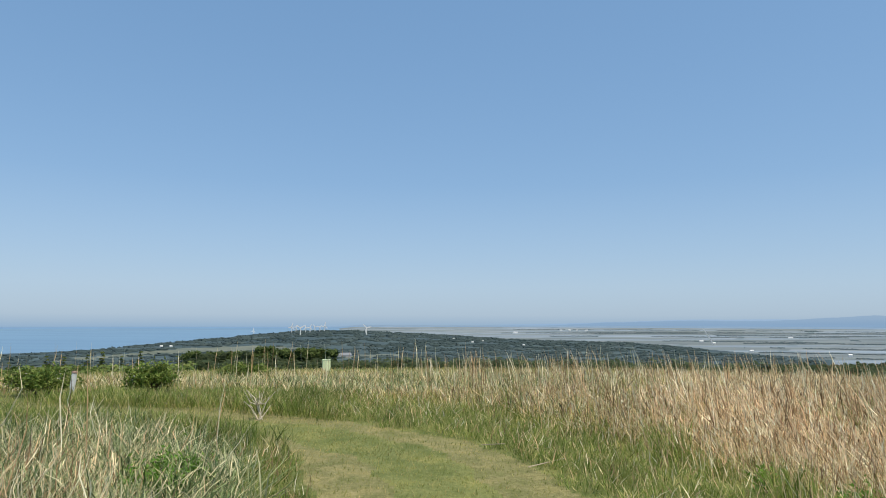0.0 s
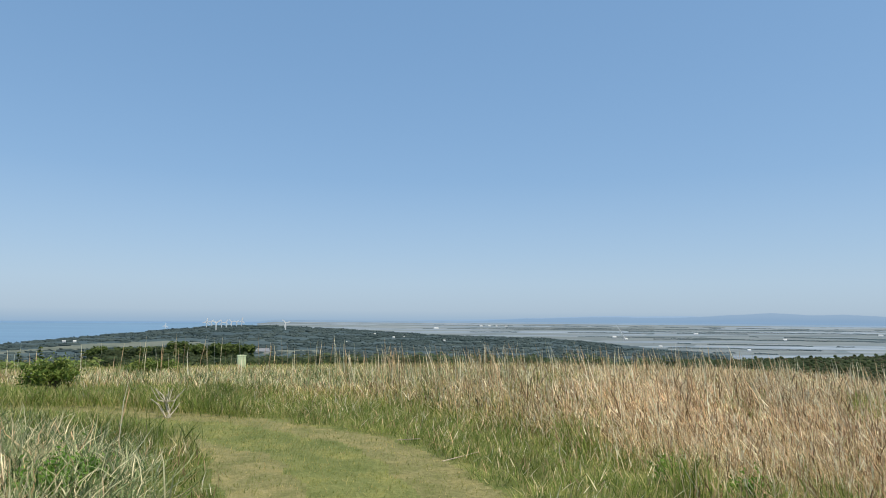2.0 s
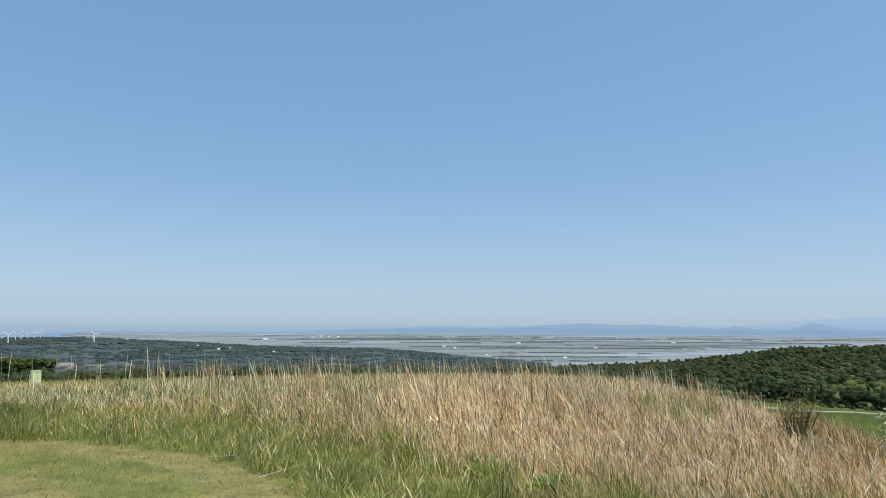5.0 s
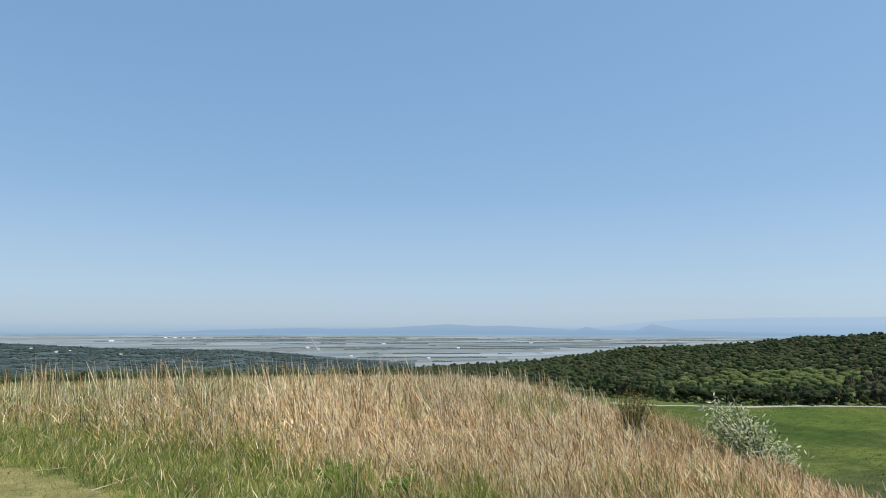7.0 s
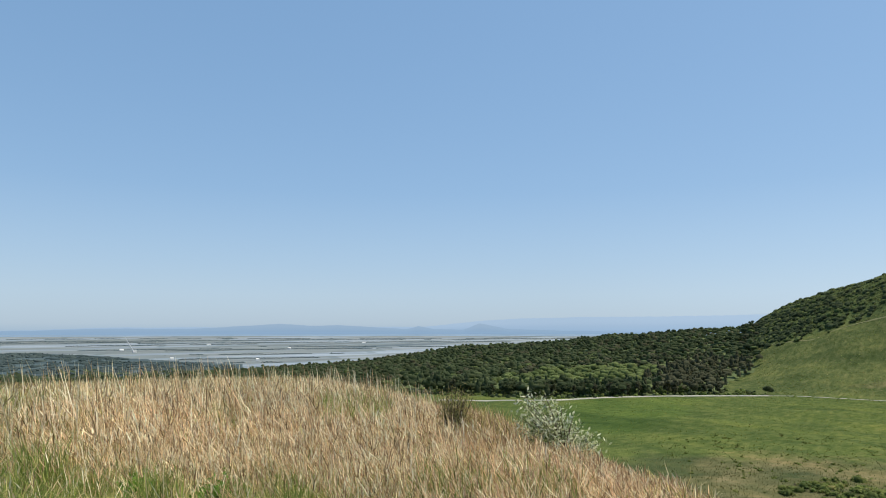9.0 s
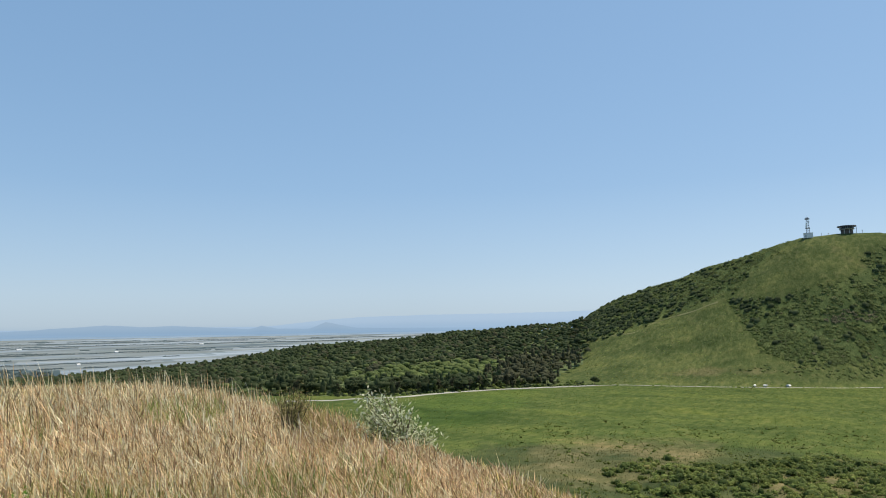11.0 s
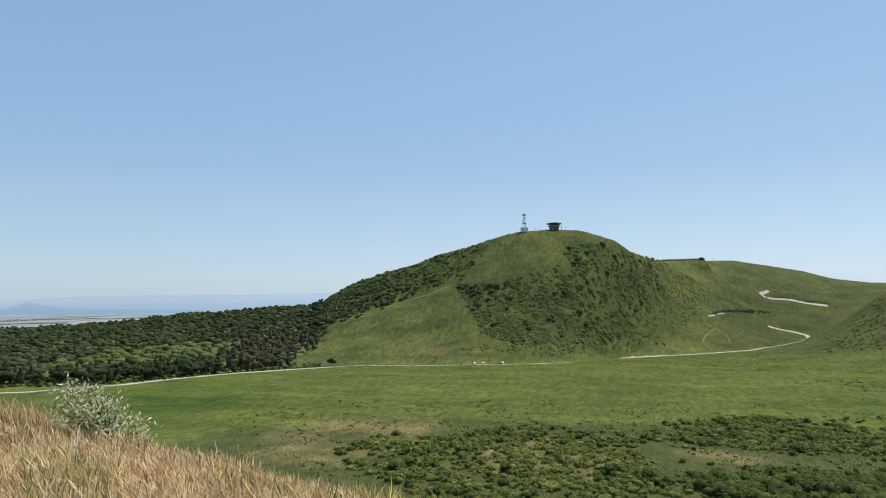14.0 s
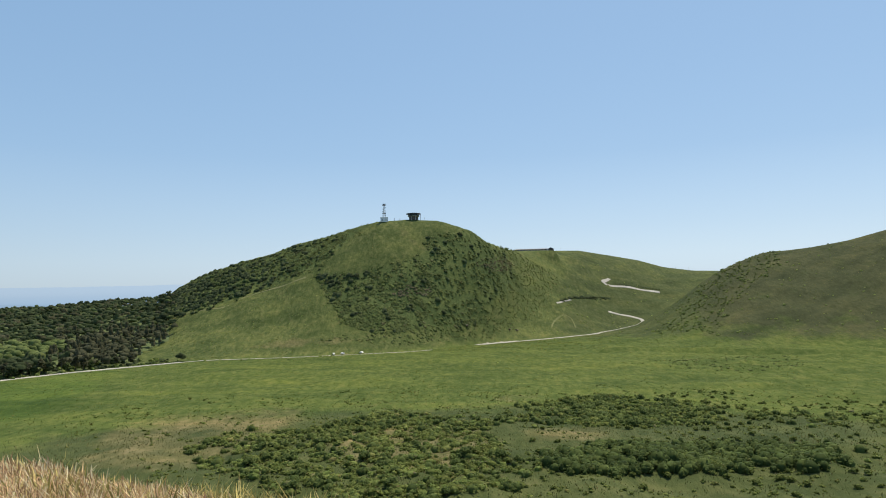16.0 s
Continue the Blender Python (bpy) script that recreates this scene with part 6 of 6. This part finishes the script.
# ---- summit ----
def radio_tower():
    p = place(88.13, 722)
    top = tagged(new("radio_tower"), "dark grey lattice radio tower with dishes on a white hut", "radio tower")
    top.matrix_basis = Matrix.Translation(p) @ Matrix.Rotation(radians(-88), 4, "Z")
    hut = part("hut", box_bm(8.0, 6.0, 4.6, (0, 0, -0.8), 0.12), MAT["white_paint"], top)
    part("roof", box_bm(8.4, 6.4, 0.3, (0, 0, 3.8), 0.05), MAT["concrete"], hut)
    part("door", box_bm(1.2, 0.1, 2.1, (-2, -3.05, 0)), MAT["steel"], hut)
    for sx, sy in ((-1, -1), (1, -1), (1, 1), (-1, 1)):
        part("mast_leg", rod_bm((sx * 1.5, sy * 1.5, 4.0), (sx * 0.8, sy * 0.8, 18.0), 0.2, 0.14, 8), MAT["dark_steel"], top)
    for k in range(6):
        z0, z1 = 4.2 + k * 2.35, 6.55 + k * 2.35
        w0, w1 = 1.5 - 0.7 * (z0 - 4) / 14.5, 1.5 - 0.7 * (z1 - 4) / 14.5
        bm = bmesh.new()
        for sx, sy, ex, ey in ((-1, -1, 1, -1), (1, -1, 1, 1), (1, 1, -1, 1), (-1, 1, -1, -1)):
            rod_bm((sx * w0, sy * w0, z0), (ex * w1, ey * w1, z1), 0.09, None, 5, bm)
            rod_bm((sx * w0, sy * w0, z0), (ex * w0, ey * w0, z0), 0.09, None, 5, bm)
        part("bracing", bm, MAT["dark_steel"], top)
    for z in (8.6, 17.4):
        deck = part("platform", box_bm(4.0, 4.0, 0.4, (0, 0, z), 0.05), MAT["dark_steel"], top)
        bm = bmesh.new()
        for sx, sy, ex, ey in ((-1, -1, 1, -1), (1, -1, 1, 1), (1, 1, -1, 1), (-1, 1, -1, -1)):
            rod_bm((sx * 2, sy * 2, z + 1.1), (ex * 2, ey * 2, z + 1.1), 0.06, None, 5, bm)
            rod_bm((sx * 2, sy * 2, z), (sx * 2, sy * 2, z + 1.1), 0.06, None, 5, bm)
        part("railing", bm, MAT["dark_steel"], deck)
    for x2, z, side in ((-1.2, 10.6, -1), (1.0, 14.6, -1), (-0.9, 12.8, -1)):
        part("dish", rod_bm((x2, side * 2.0, z), (x2, side * 2.5, z), 0.6, 0.75, 16), MAT["white_paint"], top, "white drum antenna")
    part("equipment_box", box_bm(2.6, 2.6, 1.2, (0, 0, 17.8), 0.05), MAT["dark_steel"], top)
    part("aerial", rod_bm((0, 0, 18.0), (0, 0, 21.0), 0.1, 0.05, 6), MAT["steel"], top)


def lookout_house():
    p = place(90.64, 724, 0.9)
    top = tagged(new("lookout_house"), "round grey lookout house with dark overhanging roof and glazed upper floor", "building")
    top.matrix_basis = Matrix.Translation(p) @ Matrix.Rotation(radians(-90.6), 4, "Z") @ Matrix.Scale(0.93, 4)

    def drum(r1, r2, z0, z1, sides=24):
        return rod_bm((0, 0, z0), (0, 0, z1), r1, r2, sides)
    part("lower_storey", drum(5.0, 5.0, -1.5, 3.2), MAT["dark_wall"], top)
    for k in range(8):
        t = radians(22 + 45 * k)
        part("pillar", rod_bm((5.6 * math.cos(t), 5.6 * math.sin(t), -1.5), (5.6 * math.cos(t), 5.6 * math.sin(t), 3.4), 0.28, None, 8), MAT["concrete"], top)
    part("floor_ring", drum(6.6, 7.0, 3.2, 3.7), MAT["concrete"], top)
    glazing = part("glazing", drum(6.2, 6.4, 3.7, 6.0), MAT["shaded_glass"], top, "dark band of windows")
    for k in range(24):
        t = radians(15 * k + 7)
        part("mullion", rod_bm((6.26 * math.cos(t), 6.26 * math.sin(t), 3.7), (6.46 * math.cos(t), 6.46 * math.sin(t), 6.0), 0.07, None, 5), MAT["steel"], glazing)
    roof = part("roof", drum(8.6, 8.4, 5.9, 6.8), MAT["dark_roof"], top)
    part("roof_cap", drum(8.2, 2.4, 6.8, 7.6), MAT["dark_roof"], roof)
    part("stair_mast", rod_bm((8.2, 0, -1.5), (8.2, 0, 6.2), 0.22, None, 8), MAT["steel"], top)


radio_tower()
lookout_house()


def summit_post(bearing, r, h):
    top = tagged(new("signpost"), "thin post with a small board on the summit", "post", "summit posts")
    top.matrix_basis = Matrix.Translation(place(bearing, r)) @ Matrix.Rotation(radians(-bearing), 4, "Z")
    part("post", rod_bm((0, 0, -0.5), (0, 0, h), 0.14, None, 6), MAT["steel"], top)
    part("board", box_bm(0.9, 0.08, 0.6, (0, -0.12, h - 0.7), 0.02), MAT["concrete"], top)


for bearing, r, h in ((89.0, 720, 2.6), (89.45, 719, 1.8), (91.6, 718, 3.2), (103.1, 1010, 4.2), (113.2, 1120, 4.5), (112.2, 1115, 2.5)):
    summit_post(bearing, r, h)


def rest_house():
    p = place(100.65, 948, 0.3)
    top = tagged(new("rest_house"), "long low grey rest house with a dark roof on the saddle", "building")
    top.matrix_basis = Matrix.Translation(p) @ Matrix.Rotation(radians(-100), 4, "Z")
    part("wall", box_bm(44, 8, 3.5, (0, 0, -1.5)), MAT["grey_wall"], top)
    bm = bmesh.new()
    v = [bm.verts.new(q2) for q2 in ((-23, -4.7, 2.0), (23, -4.7, 2.0), (23, 4.7, 2.0), (-23, 4.7, 2.0), (-22, 0, 3.2), (22, 0, 3.2))]
    for q2 in ((0, 1, 5, 4), (2, 3, 4, 5), (0, 4, 3), (1, 2, 5), (3, 2, 1, 0)):
        bm.faces.new([v[k] for k in q2])
    part("roof", bm, MAT["dark_roof"], top)
    for k in range(10):
        part("window", box_bm(2.8, 0.12, 1.0, (-18.9 + k * 4.2, -4.06, 0.6)), MAT["glass"], top)
    hall = part("gable_hall", box_bm(8, 7, 3.6, (26.6, 0, -1.5)), MAT["dark_wall"], top)
    bm = bmesh.new()
    v = [bm.verts.new(q2) for q2 in ((22.3, -4.2, 2.1), (30.9, -4.2, 2.1), (30.9, 4.2, 2.1), (22.3, 4.2, 2.1), (26.6, -4.2, 4.4), (26.6, 4.2, 4.4))]
    for q2 in ((0, 1, 4), (2, 3, 5), (0, 4, 5, 3), (1, 2, 5, 4), (3, 2, 1, 0)):
        bm.faces.new([v[k] for k in q2])
    part("gable_roof", bm, MAT["dark_roof"], hall)
    part("annexe", box_bm(7, 6, 3.2, (-26.5, 0, -1.5), 0.05), MAT["dark_wall"], top)


rest_house()


# ---- vehicles ----
def car(bearing, r, paint, label, heading):
    top = tagged(new("car"), label, "car", "parked cars")
    top.matrix_basis = Matrix.Translation(place(bearing, r, 0.35)) @ Matrix.Rotation(radians(heading), 4, "Z")
    bm = bmesh.new()
    prof = [(-2.2, 0.35), (2.2, 0.35), (2.25, 0.75), (1.35, 0.95), (0.75, 1.5), (-1.5, 1.52), (-2.1, 1.0), (-2.25, 0.8)]
    lft, rgt = ([bm.verts.new((px2, s * (0.82 if pz < 1.2 else 0.68), pz)) for px2, pz in prof] for s in (-1, 1))
    bm.faces.new(lft)
    bm.faces.new(rgt[::-1])
    for k in range(8):
        bm.faces.new((lft[k], rgt[k], rgt[(k + 1) % 8], lft[(k + 1) % 8]))
    bmesh.ops.recalc_face_normals(bm, faces=bm.faces)
    body = part("body", bm, paint, top)
    for s in (-1, 1):
        part("window", box_bm(1.9, 0.06, 0.4, (-0.4, s * 0.745, 1.02), 0.02), MAT["glass"], body)
    for wx2 in (-1.4, 1.4):
        for s in (-1, 1):
            wheel = part("wheel", rod_bm((wx2, s * 0.62, 0.32), (wx2, s * 0.86, 0.32), 0.32, None, 14), MAT["tyre"], top)
            part("rim", rod_bm((wx2, s * 0.84, 0.32), (wx2, s * 0.88, 0.32), 0.19, None, 10), MAT["steel"], wheel)


for bearing, r, heading in ((83.75, 547, 10), (84.5, 549, -20), (86.05, 551, 30)):
    car(bearing, r, MAT["white_paint"], "white car parked on the roadside grass", heading)
for bearing, r, heading in ((99.2, 690, 30), (98.6, 682, 20), (95.0, 640, 0)):
    car(bearing, r, MAT["dark_wall"], "dark car on the gravel car park", heading)


# ---- things on the hilltop ----
def pale_box():
    top = tagged(new("utility_box"), "pale green weathered utility box standing in dry grass", "box")
    top.matrix_basis = Matrix.Translation(place(-9.6, 25, -0.09)) @ Matrix.Rotation(radians(18), 4, "Z")
    body = part("body", box_bm(0.28, 0.2, 0.68, (0, 0, -0.05), 0.015), MAT["pale_green_paint"], top)
    part("lid", box_bm(0.30, 0.22, 0.03, (0, 0, 0.62), 0.01), MAT["pale_green_paint"], top)
    part("door_panel", box_bm(0.2, 0.012, 0.38, (0, -0.106, 0.14), 0.004), MAT["pale_green_paint"], body)


def marker_post():
    top = tagged(new("marker_post"), "short weathered white marker post in the grass", "post")
    top.matrix_basis = Matrix.Translation(place(-27.95, 17)) @ Matrix.Rotation(radians(5), 4, "Y")
    part("post", box_bm(0.085, 0.085, 0.6, (0, 0, -0.1), 0.012), MAT["white_paint"], top)
    part("cap", box_bm(0.1, 0.1, 0.05, (0, 0, 0.5), 0.015), MAT["red_paint"], top, "faded reddish cap")


def leafy_shrub(name, label, bearing, r, wide, tall, leaf, mat, n, flowers=0, long=1.0, lean=(0.0, 0.0), sink=0.0, droop=0.55, root=0.1, leaves=48, uneven=0.7):
    """Bent branches from one root with single leaves along them."""
    top = tagged(new(name), label, "shrub")
    top.matrix_basis = Matrix.Translation(place(bearing, r, -sink))
    bm, tips = bmesh.new(), []
    for k in range(n):
        t, out = rng.uniform(0, 2 * np.pi), rng.uniform(0.15, 1.0) ** 0.7
        end = Vector((out * wide * math.cos(t), out * wide * math.sin(t), tall * (1.05 - droop * out * out) * rng.uniform(uneven, 1.1)))
        end += Vector((*lean, 0)) * (end.z / tall) ** 2
        bow = max(0.4, root)
        knee = Vector((end.x * bow, end.y * bow, end.z * 0.6))
        rod_bm((end.x * root, end.y * root, 0), knee, 0.012, 0.008, 5, bm)
        rod_bm(knee, end, 0.008, 0.003, 5, bm)
        tips.append((np.array(knee), np.array(end)))
    part("branchwork", bm, MAT["bark"], top)
    pts = []
    for k0, e0 in tips:
        m2 = leaves
        f = rng.uniform(0.0, 1.08, (m2, 1))
        c = k0 + (e0 - k0) * f + rng.normal(size=(m2, 3)) * 0.055
        u = rng.normal(size=(m2, 3)) + (e0 - k0) * 1.2
        u /= np.linalg.norm(u, axis=1, keepdims=True)
        w2 = np.cross(u, rng.normal(size=(m2, 3)) + np.array((0, 0, 1.2)))
        w2 /= np.linalg.norm(w2, axis=1, keepdims=True)
        s = leaf * rng.uniform(0.7, 1.3, (m2, 1))
        pts.append(np.stack([c - u * s * long, c - w2 * s * 0.45, c + u * s * long, c + w2 * s * 0.45], 1))
    v = np.concatenate(pts).reshape(-1, 3)
    np_part("leaves", v, np.arange(len(v)).reshape(-1, 4), mat, top)
    for k in range(flowers):
        _, e0 = tips[k % len(tips)]
        bm = bmesh.new()
        for q2 in range(5):
            t = q2 * 1.257
            o = Vector(e0) + Vector((rng.normal() * 0.05, rng.normal() * 0.05, 0.04))
            bm.faces.new([bm.verts.new(o + Vector((0.045 * s2 * math.cos(t + d2), 0.045 * s2 * math.sin(t + d2), 0.012 * s2))) for s2, d2 in ((0.1, 0), (0.8, -0.5), (1.0, 0), (0.8, 0.5))])
        part("flower", bm, MAT["petal"], top, "white five-petalled flower")


def dead_clump():
    top = tagged(new("dead_stalks"), "pale bent dead stalks in a clump by the track", "plant")
    top.matrix_basis = Matrix.Translation(place(-14.55, 12.1))
    knot = Vector((-0.04, 0.02, 0.24))
    bm = rod_bm((0.06, 0, -0.02), (-0.01, 0.03, 0.12), 0.017, 0.014, 7)
    rod_bm((-0.01, 0.03, 0.12), knot, 0.014, 0.018, 7, bm)
    part("root_stock", bm, MAT["pale_stalk"], top)
    for k in range(15):
        t, q2 = k * 2.4, rng.uniform(0.08, 0.24)
        start = knot if k % 3 else Vector((rng.uniform(-0.06, 0.1), rng.uniform(-0.08, 0.08), 0))
        bend = start + Vector((q2 * 0.6 * math.cos(t), q2 * 0.6 * math.sin(t), rng.uniform(0.0, 0.12) + 0.12 * (k % 3 == 0)))
        end = bend + Vector((q2 * 0.7 * math.cos(t + 0.5), q2 * 0.7 * math.sin(t + 0.5), rng.uniform(0.06, 0.24)))
        bm = rod_bm(start, bend, 0.010, 0.008, 6)
        rod_bm(bend, end, 0.008, 0.004, 6, bm)
        part("stalk", bm, MAT["pale_stalk"], top)


pale_box()
marker_post()
dead_clump()
leafy_shrub("silver_shrub", "silvery-leaved shrub bent by wind on the brow", 55.9, 11.2, 0.70, 1.14, 0.031, MAT["silver_leaf"], 125, long=1.25, lean=(-0.3, 0.42), droop=0.7, leaves=32, uneven=0.5)
leafy_shrub("broom_shrub", "dark olive-brown upright broom shrub among dry grass", 46.9, 10.6, 0.3, 0.84, 0.011, MAT["brown_leaf"], 34, long=3.2, lean=(0.05, -0.07), droop=0.15, sink=0.06, root=0.6)
leafy_shrub("rose_bush", "green wild rose bush with white flowers in the grass", -22.6, 17.5, 0.62, 0.62, 0.045, MAT["bush_leaf"], 80, 14)
leafy_shrub("rose_bush", "spreading green bush with few white flowers", -29.9, 18.5, 0.9, 0.62, 0.045, MAT["bush_leaf"], 70, 6)
leafy_shrub("rose_bush", "low green bush at the back of the grass", -16.0, 22, 0.9, 0.5, 0.05, MAT["bush_leaf"], 50, 0)
for bearing, r in ((-21.2, 7.0), (-22.3, 6.8), (-19.6, 7.1), (-20.4, 6.6), (-18.4, 6.9)):
    leafy_shrub("broadleaf_weed", "bright green broadleaf weed among the leafy grass", bearing, r, 0.2, 0.36, 0.022, MAT["weed_leaf"], 12)
for bearing, r in ((29, 6.9), (24, 7.6)):
    leafy_shrub("broadleaf_weed", "low bright green broadleaf weed beside the track", bearing, r, 0.16, 0.2, 0.024, MAT["weed_leaf"], 9)

for bearing, r, turn2, long2 in ((8.2, 7.9, 35, 0.55), (4.0, 9.0, -20, 0.3)):
    stalk = tagged(new("fallen_stalk"), "dry straw stalk lying on the mown grass", "stalk")
    stalk.matrix_basis = Matrix.Translation(place(bearing, r, 0.06)) @ Matrix.Rotation(radians(turn2), 4, "Z")
    part("stem", rod_bm((-long2 / 2, 0, 0), (long2 / 2, 0, 0.03), 0.006, 0.004, 6), MAT["dead_wood"], stalk)
